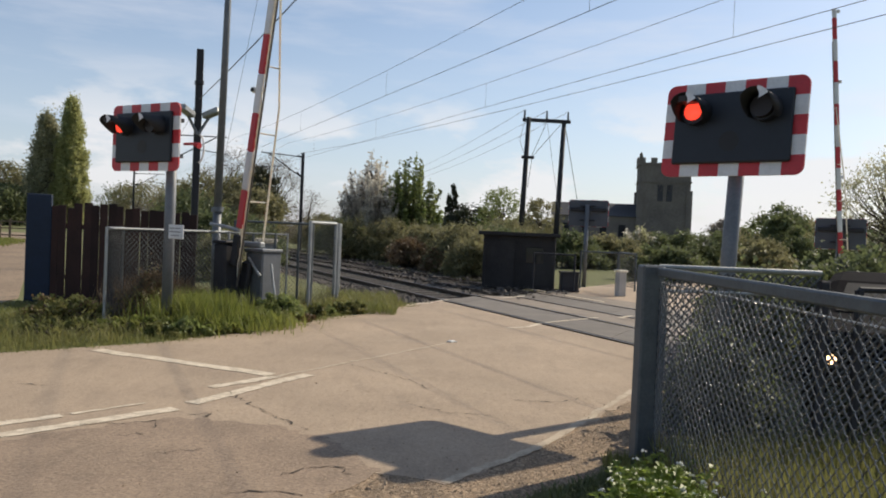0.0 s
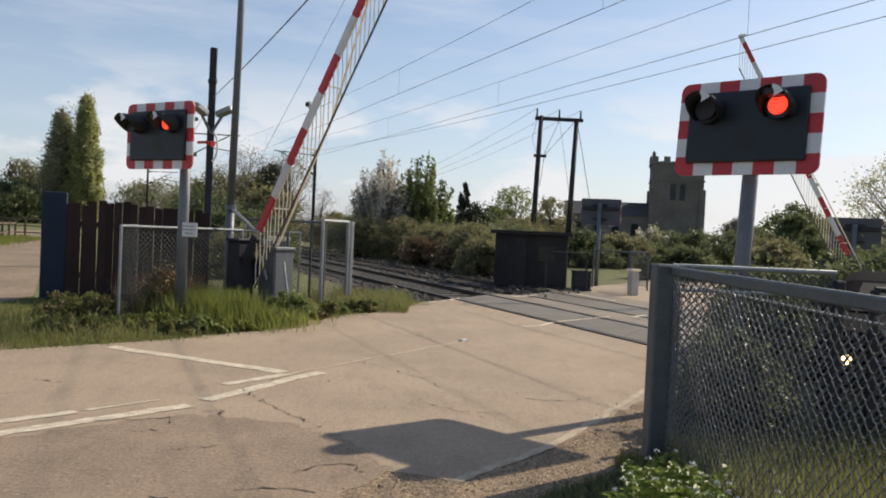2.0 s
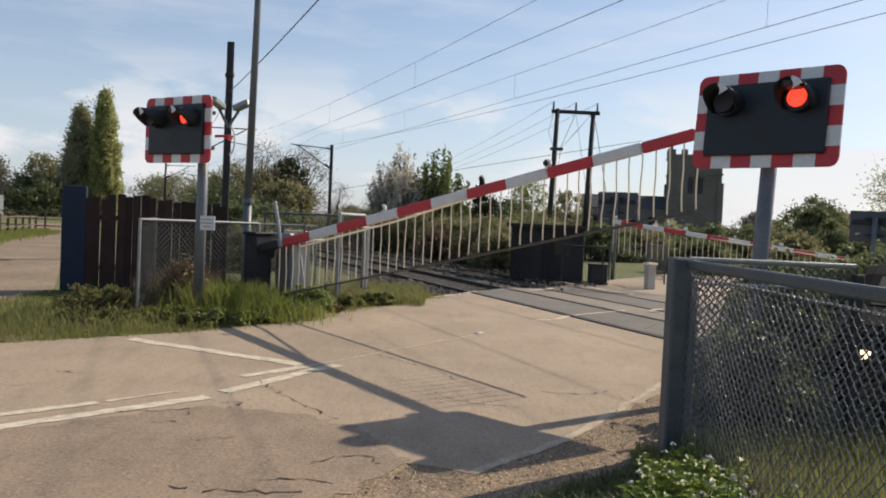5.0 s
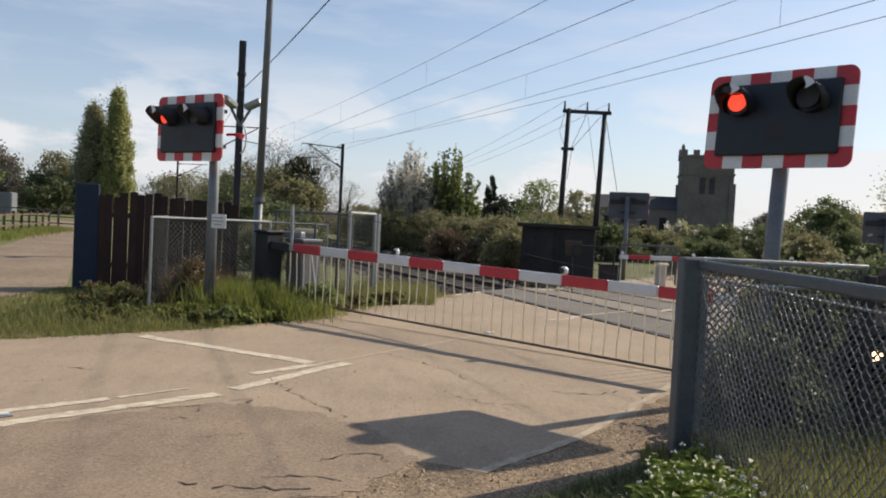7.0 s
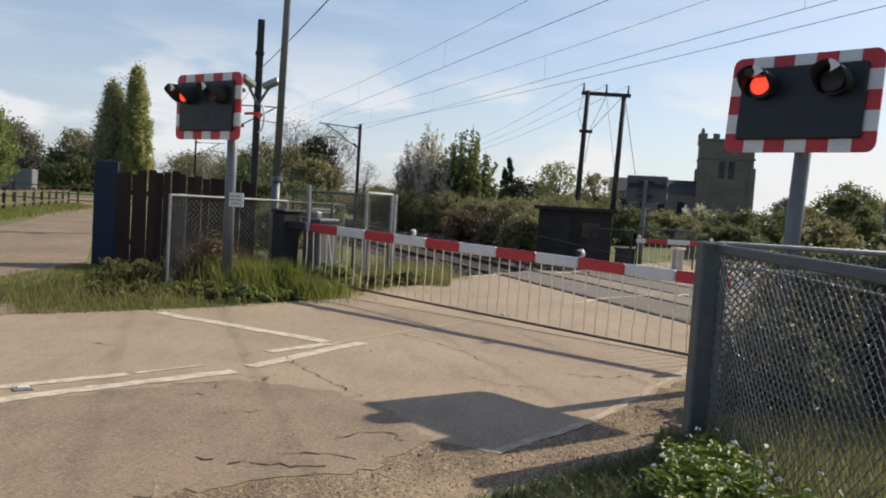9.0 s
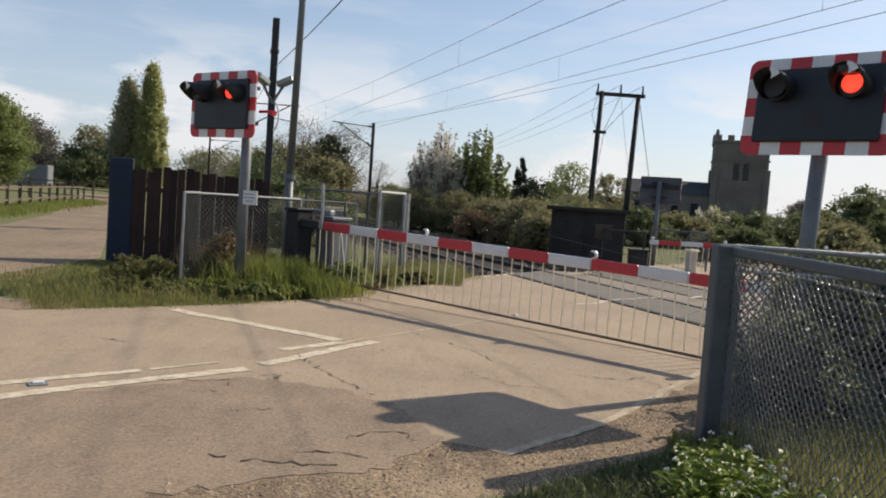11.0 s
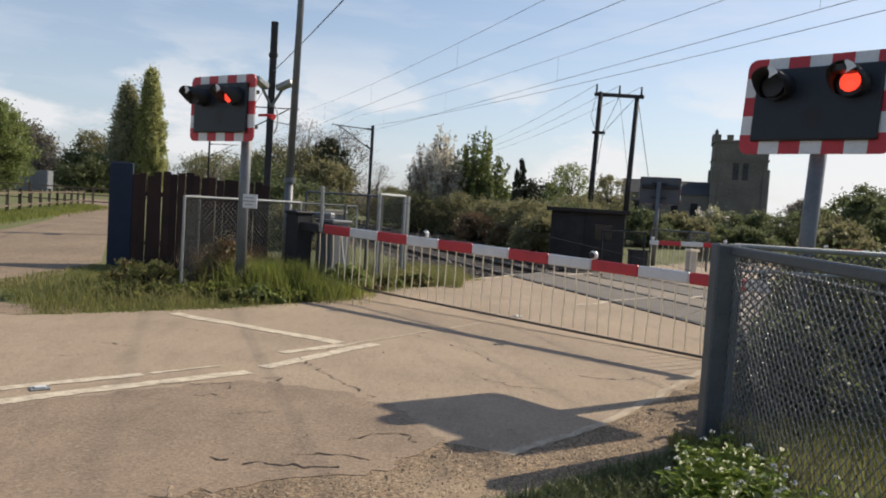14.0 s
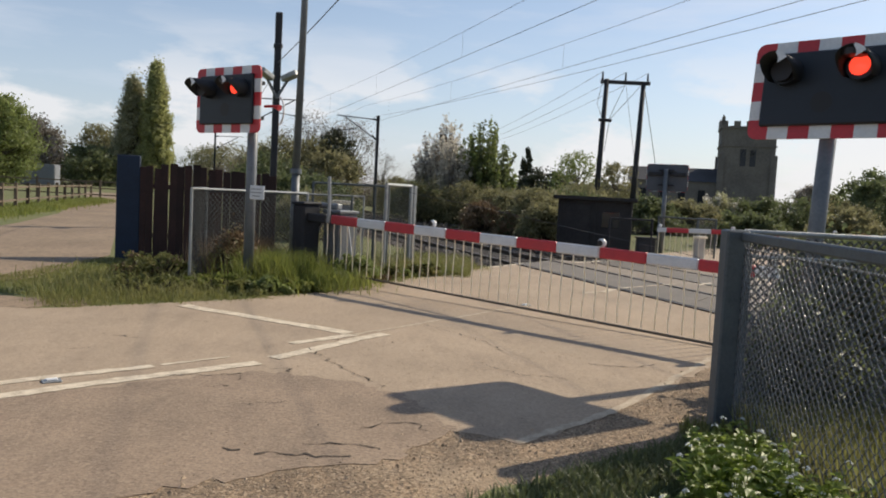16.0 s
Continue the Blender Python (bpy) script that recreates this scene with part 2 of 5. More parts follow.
LEAF = leafy("fresh_leaves", (0.18, 0.225, 0.07), (0.26, 0.29, 0.105), 0.55)
LEAF_DARK = leafy("dark_leaves", (0.115, 0.14, 0.06), (0.155, 0.175, 0.075), 0.5)
LEAF_OLIVE = leafy("olive_leaves", (0.2, 0.195, 0.095), (0.26, 0.235, 0.12), 0.55)
LEAF_POPLAR = leafy("poplar_leaves", (0.37, 0.385, 0.155), (0.42, 0.42, 0.19), 0.6)
LEAF_PALE = leafy("pale_poplar_leaves", (0.35, 0.35, 0.2), (0.4, 0.38, 0.24), 0.6)
TWIGS = leafy("bare_twigs", (0.2, 0.175, 0.14), (0.26, 0.23, 0.19), 0.4)
BLOSSOM = leafy("white_blossom", (0.75, 0.71, 0.62), (0.58, 0.53, 0.44), 0.5)
IVY = leafy("ivy", (0.035, 0.042, 0.02), (0.055, 0.06, 0.028), 0.25)
GRASS = leafy("grass_blades", (0.165, 0.185, 0.052), (0.27, 0.25, 0.095), 0.55)
GRASS_LUSH = leafy("lush_grass", (0.18, 0.22, 0.045), (0.26, 0.265, 0.07), 0.55)
DRY = leafy("dry_stems", (0.24, 0.16, 0.08), (0.17, 0.11, 0.06), 0.25)
WEED = leafy("weed_leaves", (0.2, 0.27, 0.045), (0.3, 0.36, 0.075), 0.55, 0.45)
PETAL = leafy("white_petals", (0.8, 0.8, 0.76), (0.7, 0.7, 0.66), 0.3)


# ---- building ----
class Shape:
    """Collects vertices and faces of one mesh."""

    def __init__(self):
        self.v, self.f, self.mi = [], [], []

    def add(self, verts, faces, k=0):
        o = len(self.v)
        self.v += [tuple(p) for p in verts]
        self.f += [tuple(i + o for i in q) for q in faces]
        self.mi += [k] * len(faces)
        return self

    def box(self, c, s, m=None, k=0, bevel=0.0):
        x, y, z = (h / 2 for h in s)
        if bevel:
            b = min(bevel, x * 0.9, y * 0.9, z * 0.9)
            rings = [(-z, b), (-z + b, 0), (z - b, 0), (z, b)]
            pts, fs = [], []
            for zz, i in rings:
                xx, yy = x - i, y - i
                e = 0 if i else b
                pts += [(xx - e, -yy, zz), (xx, -yy + e, zz), (xx, yy - e, zz), (xx - e, yy, zz), (-xx + e, yy, zz), (-xx, yy - e, zz), (-xx, -yy + e, zz), (-xx + e, -yy, zz)]
            for r in range(3):
                fs += [(r * 8 + j, r * 8 + (j + 1) % 8, r * 8 + 8 + (j + 1) % 8, r * 8 + 8 + j) for j in range(8)]
            fs += [tuple(range(7, -1, -1)), tuple(range(24, 32))]
        else:
            pts = [(i, j, h) for h in (-z, z) for i, j in ((-x, -y), (x, -y), (x, y), (-x, y))]
            fs = [(3, 2, 1, 0), (4, 5, 6, 7), (0, 1, 5, 4), (1, 2, 6, 5), (2, 3, 7, 6), (3, 0, 4, 7)]
        m = m or Matrix.Identity(4)
        return self.add([m @ (Vector(p) + Vector(c)) for p in pts], fs, k)

    def rod(self, a, b, r, r2=None, n=8, k=0, caps=True):
        a, b = Vector(a), Vector(b)
        r2 = r if r2 is None else r2
        d = (b - a).normalized()
        u = d.orthogonal().normalized()
        w = d.cross(u)
        pts = [c + (u * math.cos(i * math.tau / n) + w * math.sin(i * math.tau / n)) * q for c, q in ((a, r), (b, r2)) for i in range(n)]
        fs = [(i, (i + 1) % n, n + (i + 1) % n, n + i) for i in range(n)]
        if caps:
            fs += [tuple(range(n - 1, -1, -1)), tuple(range(n, 2 * n))]
        return self.add(pts, fs, k)

    def path(self, pts, r, n=6, k=0):
        for a, b in zip(pts, pts[1:]):
            self.rod(a, b, r, n=n, k=k)
        return self

    def slab(self, outline, z0, z1, k=0):
        """A flat piece with that outline, from height z0 to z1."""
        n = len(outline)
        pts = [(x, y, z0) for x, y in outline] + [(x, y, z1) for x, y in outline]
        return self.add(pts, [tuple(range(n - 1, -1, -1)), tuple(range(n, 2 * n))] + [(i, (i + 1) % n, n + (i + 1) % n, n + i) for i in range(n)], k)

    def quads(self, centre, u, w, k=0):
        """Many loose quads: arrays of centres and half sides."""
        o = len(self.v)
        c = np.concatenate([centre - u - w, centre + u - w, centre + u + w, centre - u + w], 1).reshape(-1, 3)
        self.v += list(map(tuple, c.tolist()))
        self.f += [(o + i, o + i + 1, o + i + 2, o + i + 3) for i in range(0, len(c), 4)]
        self.mi += [k] * (len(c) // 4)
        return self

    def done(self, name, mats, parent=None, label="", smooth=False):
        me = bpy.data.meshes.new(name)
        me.from_pydata(self.v, [], self.f)
        for m in mats if isinstance(mats, (list, tuple)) else [mats]:
            me.materials.append(m)
        me.polygons.foreach_set("material_index", self.mi)
        if smooth:
            me.polygons.foreach_set("use_smooth", [True] * len(self.f))
        ob = new(name, me)
        if parent:
            ob.parent = parent
        if label:
            tagged(ob, label)
        return ob


def thing(name, label, category, m=None, group="", kind=""):
    ob = new(name)
    ob.matrix_basis = m or Matrix.Identity(4)
    return tagged(ob, label, category, group, kind)


def structure(ob, label, category):
    return tagged(ob, label, category, kind="structure")


def turn_to(v):
    """A turn about z that brings +x onto the flat direction v."""
    return math.degrees(math.atan2(v[1], v[0]))


# ---- ground, road and track ----
RAIL_N, RAIL_D, RAIL_AT = Vector((0.937, 0.35)), Vector((-0.35, 0.937)), 7.3
rng = np.random.default_rng(5)


def tp(s, off, z=None):
    """A place by the metres along the railway and across it from the nearest rail."""
    p = RAIL_N * (RAIL_AT + off) + RAIL_D * s
    return (p.x, p.y) if z is None else (p.x, p.y, z)


def uneven(pts, step=0.12, amp=0.03):
    out = []
    for a, b in zip(pts, pts[1:]):
        a, b = np.array(a, float), np.array(b, float)
        n = max(1, int(np.hypot(*(b - a)) / step))
        for i in range(n):
            out.append(tuple(a + (b - a) * i / n + (rng.normal(0, amp, 2) if i else 0)))
    return out + [tuple(pts[-1])]


def stroke(shape, pts, width, z0, z1, amp=0.008):
    pts = [np.array(p) for p in uneven(pts, 0.06, 0)]
    left, right = [], []
    for i, p in enumerate(pts):
        d = pts[min(i + 1, len(pts) - 1)] - pts[max(i - 1, 0)]
        q = np.array([-d[1], d[0]]) / (np.hypot(*d) + 1e-9) * width / 2
        left.append(tuple(p + q + rng.normal(0, amp, 2)))
        right.append(tuple(p - q + rng.normal(0, amp, 2)))
    for i in range(len(pts) - 1):
        shape.add([(*right[i], z1), (*right[i + 1], z1), (*left[i + 1], z1), (*left[i], z1)], [(0, 1, 2, 3)])


structure(Shape().box((0, 0, -0.55), (6000, 6000, 0.5)).done("ground", FIELD), "flat green farmland to the horizon", "ground")
structure(Shape().slab([tp(-60, -1.6), tp(700, -1.6), (-900, 650), (-900, -60)], -0.3, 0.0).done("verge", SOIL), "rough grass verge and field beside the road", "grass")
structure(Shape().slab([tp(700, 6.9), tp(-60, 6.9), (300, -60), (900, 650)], -0.3, -0.16).done("verge", SOIL), "rough grass beyond the railway", "grass")

ROAD_LEFT = uneven([(-40, 1), (-12, 6.9), (-8, 7.8), (-4.76, 8.45), (-3.91, 9.12), (-3.3, 9.64), (-2.75, 10.15), (-2.19, 11.0), (-1.8, 11.5), (-1.29, 12.9), (-0.6, 14.3), (0.0, 15.6), tp(16.2, -0.1)], 0.3, 0.04)
ROAD_RIGHT = uneven([tp(8.2, -0.1), (2.7, 8.0), (1.6, 6.3), (1.1, 5.55), (0.69, 5.09), (0.37, 4.71), (0.13, 4.86), (-0.08, 4.91), (-0.35, 4.37), (-0.62, 4.25), (-0.84, 4.16), (-1.04, 3.99), (-1.6, 3.6), (-3, 2.6), (-6, 0), (-40, -16)], 0.12, 0.025)
structure(Shape().slab(list(reversed(ROAD_LEFT + ROAD_RIGHT)), -0.2, 0.009).done("road", ASPHALT), "sun-bleached worn asphalt road before the crossing", "road")
structure(Shape().slab([tp(16.2 + 0.85 * 6.3, 6.3), (8.5, 30), (20, 48), (26, 45), (14.2, 25.5), tp(8.2 + 0.85 * 6.3, 6.3)], -0.3, -0.15).done("road", ASPHALT), "pale asphalt road beyond the crossing", "road")
structure(Shape().slab([(-6, -6), (9, -6), (9, 9), tp(8.0, -0.4), (2.7, 8.3), (0.5, 6.2), (-1, 5.0), (-2, 4.2), (-6, 1.2)], -0.2, 0.006).done("verge", GRAVEL), "brown gravel and dust at the road edge", "gravel")
structure(Shape().slab([(-6.1, 11.0), (-6.75, 14.8), (-8.9, 19.8), (-18.4, 41.5), (-31, 70), (-34, 70), (-19.9, 40), (-15.2, 29), (-13, 22.5), (-11.6, 17), (-14, 11), (-14, 7.4), (-7.2, 8.4)], -0.2, 0.006).done("track", DIRT), "pale dusty farm track along the fence", "track")
structure(Shape().slab(uneven([(-16, 6.2), (-12, 7.0), (-8, 7.9), (-4.78, 8.5), (-4.3, 9.0), (-4.6, 9.3), (-5.4, 9.25), (-6.4, 9.45), (-8, 9.3), (-16, 9.4), (-16, 6.2)], 0.2, 0.05)[:-1], -0.1, 0.0072).done("track", DIRT), "bare dusty strip between the road and the grass", "track")
PATCH = uneven([(-4.6, 3.4), (-3.4, 4.6), (-2.6, 5.4), (-1.6, 6.2), (-0.85, 6.05), (-0.4, 5.7), (-0.02, 4.95), (-0.33, 4.3), (-0.6, 4.19), (-0.82, 4.1), (-1.02, 3.93), (-1.58, 3.54), (-2.98, 2.55), (-6, -0.05), (-7, 1.0), (-4.6, 3.4)], 0.08, 0.03)[:-1]
structure(Shape().slab(list(reversed(PATCH)), 0.0, 0.0105).done("road_patch", OLD_ASPHALT), "darker broken asphalt repair", "road")

lines = Shape()
for pts, w in (
    ([(-3.34, 9.26), (-2.3, 8.68), (-1.18, 8.06)], 0.17), ([(-1.12, 7.98), (-1.62, 7.36)], 0.12), ([(-1.62, 6.68), (-0.8, 8.14)], 0.14),
    ([(-2.95, 5.15), (-2.3, 5.85), (-1.7, 6.46)], 0.14), ([(-3.3, 5.3), (-3.02, 5.6), (-2.45, 6.14)], 0.11), ([(-2.4, 6.2), (-1.98, 6.64)], 0.045),
    ([(-9, -1.2), (-2.95, 5.15)], 0.14),
):
    stroke(lines, uneven(pts, 0.35, 0.012), w, 0.0, 0.0135, 0.006)
stroke(lines, [(0.15, 16.0), (0.8, 17.0), (1.3, 18.0)], 0.1, 0, 0.0135)
stroke(lines, [(1.9, 12.85), (2.3, 13.1), (2.62, 13.7)], 0.09, 0, 0.0135)
structure(lines.done("road_marking", PAINT), "worn white painted road lines", "road marking")

faint = Shape()
for pts, w in (([(-1.1, 7.98), (0.83, 10.9)], 0.05), ([(0.36, 4.74), (1.06, 5.57), (1.54, 6.33), (2.55, 7.95), (3.6, 9.6)], 0.07)):
    stroke(faint, uneven(pts, 0.3, 0.012), w, 0.0, 0.0125, 0.007)
structure(faint.done("road_marking", FAINT_PAINT), "faint nearly worn-off road lines", "road marking")

cracks = Shape()
for pts, w in (
    ([(-2.25, 5.85), (-2.05, 5.95), (-1.9, 5.93), (-1.72, 6.07)], 0.016), ([(-1.86, 5.62), (-1.7, 5.65)], 0.02), ([(-1.72, 6.02), (-1.68, 5.85)], 0.014),
    ([(-1.55, 6.28), (-1.42, 6.33), (-1.37, 6.2)], 0.016), ([(-1.33, 4.32), (-1.22, 4.3)], 0.02), ([(-1.12, 4.24), (-0.9, 4.26), (-0.6, 4.3)], 0.022),
    ([(-1.45, 7.2), (-1.0, 6.5), (-0.6, 5.9)], 0.01), ([(-0.62, 4.8), (-0.5, 4.98), (-0.3, 5.0), (-0.2, 4.85)], 0.008), ([(-3.4, 7.3), (-3.1, 7.2), (-2.95, 7.25)], 0.015), ([(1.1, 7.2), (1.5, 7.15), (1.9, 7.4)], 0.008),
    ([(-1.5, 5.2), (-1.2, 5.35)], 0.008), ([(-0.9, 4.45), (-0.6, 4.52), (-0.45, 4.45)], 0.016), ([(0.2, 6.9), (0.5, 6.6), (0.9, 6.55)], 0.006), ([(-0.5, 8.9), (0.1, 8.2), (0.4, 7.6)], 0.006),
    ([(-2.9, 8.3), (-2.7, 8.2)], 0.015), ([(-3.35, 6.6), (-3.1, 6.75)], 0.01),
):
    stroke(cracks, uneven(pts, 0.045, 0.02), w * 0.62, 0, 0.0145, 0.005)
structure(cracks.done("road_crack", CRACK), "dark cracks in the asphalt", "crack")


def pebbles(name, n, place, size, z, material, label):
    sh = Shape()
    base = [(1, 0, 0), (0, 1, 0), (-1, 0, 0), (0, -1, 0), (0, 0, 0.8), (0, 0, -0.5)]
    fs = [(0, 1, 4), (1, 2, 4), (2, 3, 4), (3, 0, 4), (1, 0, 5), (2, 1, 5), (3, 2, 5), (0, 3, 5)]
    for _ in range(n):
        x, y = place()
        r = size * rng.lognormal(0, 0.45)
        a = rng.uniform(0, 6.3)
        c, s = math.cos(a), math.sin(a)
        sq = rng.uniform(0.5, 1.0, 3)
        sh.add([(x + r * (c * p[0] * sq[0] - s * p[1] * sq[1]), y + r * (s * p[0] * sq[0] + c * p[1] * sq[1]), z + r * p[2] * sq[2]) for p in base], fs)
    return tagged(sh.done(name, material), label, "stones", kind="stuff")


def by_the_edge():
    k = rng.integers(0, len(ROAD_RIGHT) - 30)
    x, y = ROAD_RIGHT[k]
    off = abs(rng.normal(0, 0.5)) - 0.15
    return x + off * 0.7 + rng.normal(0, 0.1), y - off * 0.7


pebbles("loose_gravel", 6000, by_the_edge, 0.009, 0.005, PEBBLE, "loose brown gravel scattered along the road edge")
pebbles("loose_gravel", 2600, lambda: (rng.uniform(-1.6, 2.6), rng.uniform(3.9, 7.8)), 0.0042, 0.0085, PEBBLE, "small loose stones on the asphalt")

def on_gravel():
    while True:
        x, y = rng.uniform(-1.4, 1.95), rng.uniform(2.9, 6.7)
        edge = np.interp(x, [-1.6, -1.04, -0.62, -0.35, -0.08, 0.13, 0.37, 0.69, 1.1, 1.6, 2.0], [3.6, 3.99, 4.25, 4.37, 4.91, 4.86, 4.71, 5.09, 5.55, 6.3, 6.95])
        if y < edge + abs(rng.normal(0, 0.05)):
            return x, y


pebbles("loose_gravel", 15000, on_gravel, 0.0058, 0.0055, PEBBLE, "fine brown gravel packed beside the asphalt")

for off, zz in ((0.0, 0.0), (3.4, -0.14)):
    bed = Shape()
    bed.add([tp(-60, off - 1.3, zz - 0.12), tp(600, off - 1.3, zz - 0.12), tp(600, off + 2.7, zz - 0.12), tp(-60, off + 2.7, zz - 0.12)], [(0, 3, 2, 1)])
    structure(bed.done("ballast_bed", BALLAST), "brown stone ballast under the railway track", "ballast")
    trackway = thing("railway_track", "rusty steel rails on sleepers in ballast", "railway track", kind="structure")
    for k in (0, 1.435):
        o = off + k
        r = Shape()
        for lo, hi, w in ((-0.15, -0.02, 0.03), (-0.045, 0.0, 0.07)):
            r.slab([tp(-60, o - w / 2), tp(600, o - w / 2), tp(600, o + w / 2), tp(-60, o + w / 2)][::-1], zz + lo, zz + hi + 0.016)
        r.done("rail", RAIL, trackway)
        top = Shape()
        top.add([tp(-60, o - 0.022, zz + 0.0195), tp(600, o - 0.022, zz + 0.0195), tp(600, o + 0.022, zz + 0.0195), tp(-60, o + 0.022, zz + 0.0195)], [(0, 3, 2, 1)])
        top.done("rail_head", RAIL_TOP, trackway)
    first = None
    for i in range(70):
        s = 17.0 + off * 0.85 + 0.65 * i
        if first is None:
            first = Shape().box((0, 0, 0), (2.5, 0.25, 0.12), bevel=0.02).done("sleeper", SLEEPER, trackway)
            ob = first
        else:
            ob = new("sleeper", first.data)
            ob.parent = trackway
        ob.matrix_basis = pose(*tp(s, off + 0.72), zz - 0.135, 0, 0, turn_to(RAIL_N))


def on_bed():
    s = rng.uniform(15, 60)
    off = rng.uniform(-1.7, 6.6)
    return tp(s + max(0, off) * 0.85, off)


pebbles("ballast_stone", 9000, on_bed, 0.035, -0.1, STONE, "loose angular ballast stones beside the rails")
pebbles("ballast_stone", 1300, lambda: tp(rng.uniform(15.6, 20), rng.uniform(-1.9, -0.3)), 0.05, -0.02, STONE, "heap of pale ballast stones at the crossing end")

structure(Shape().slab([(1.86, -6), (7.5, -6), (7.5, 9.2), (4.6, 9.6), (3.0, 7.2), (1.86, 5.4)], -0.1, 0.012).done("verge", SOIL), "rough grass behind the mesh fence", "grass")
# outline follows the corner post's shadow, so the soil also stands in for shade
structure(Shape().slab(uneven([(-0.4, 2.6), (1.7, 2.6), (1.68, 5.16), (1.28, 4.86), (0.82, 4.5), (0.4, 4.14), (0.0, 3.75), (-0.4, 3.2), (-0.4, 2.6)], 0.1, 0.03)[:-1], -0.05, 0.0078).done("verge", SOIL), "weedy soil along the mesh fence foot, spread out to stand in for the fence shadow", "grass")
crossing = thing("level_crossing", "grey rubber and concrete crossing panels between the rails", "level crossing", kind="structure")
for o0, o1, z0, z1, w, m in ((0.1, 1.335, 0.012, 0.012, 1.8, PANEL), (1.535, 3.3, 0.01, -0.128, 2.4, DECK), (3.5, 4.735, -0.13, -0.13, 1.8, PANEL), (4.935, 6.3, -0.13, -0.145, 2.4, DECK)):
    s = 8.2
    while s < 16.1:
        e = min(s + w - 0.015, 16.2)
        a, b = 0.85 * o0, 0.85 * o1
        corner = [tp(s + a, o0, z0), tp(e + a, o0, z0), tp(e + b, o1, z1), tp(s + b, o1, z1)]
        sh = Shape()
        sh.add(corner + [(x, y, z - 0.12) for x, y, z in corner], [(3, 2, 1, 0), (4, 5, 6, 7), (0, 1, 5, 4), (1, 2, 6, 5), (2, 3, 7, 6), (3, 0, 4, 7)])
        sh.done("panel", m, crossing)
        s += w
more = Shape()
for pts, w, z in (([(2.72, 13.8), (4.0, 15.1)], 0.07, 0.0185), ([(4.6, 15.6), (5.0, 16.1)], 0.1, -0.02), ([tp(17.4, 5.2), tp(19.6, 5.3)], 0.13, -0.118), ([tp(20.6, 5.4), tp(21.6, 5.45)], 0.13, -0.118), ([tp(17.0, 1.9), tp(17.6, 2.9)], 0.1, 0.0)):
    stroke(more, pts, w, 0, z)
structure(more.done("road_marking", PAINT), "worn white lines on the crossing deck", "road marking")

for x, y in ((0.86, 10.95), (-2.93, 5.5)):
    stud = thing("road_stud", "white reflecting road stud in a metal casing", "road stud", pose(x, y, 0.009, 0, 0, 35), group="road studs")
    Shape().box((0, 0, 0.006), (0.13, 0.1, 0.012), bevel=0.005).done("casing", GALV, stud)
    Shape().box((0, 0, 0.017), (0.08, 0.05, 0.014), bevel=0.005).done("reflector", WHITE, stud)


# ---- signals ----
BLINK_FLAPS = []
HOOD = mat("glossy_black_hood", (0.012, 0.013, 0.016), (0.018, 0.019, 0.022), 0.6)


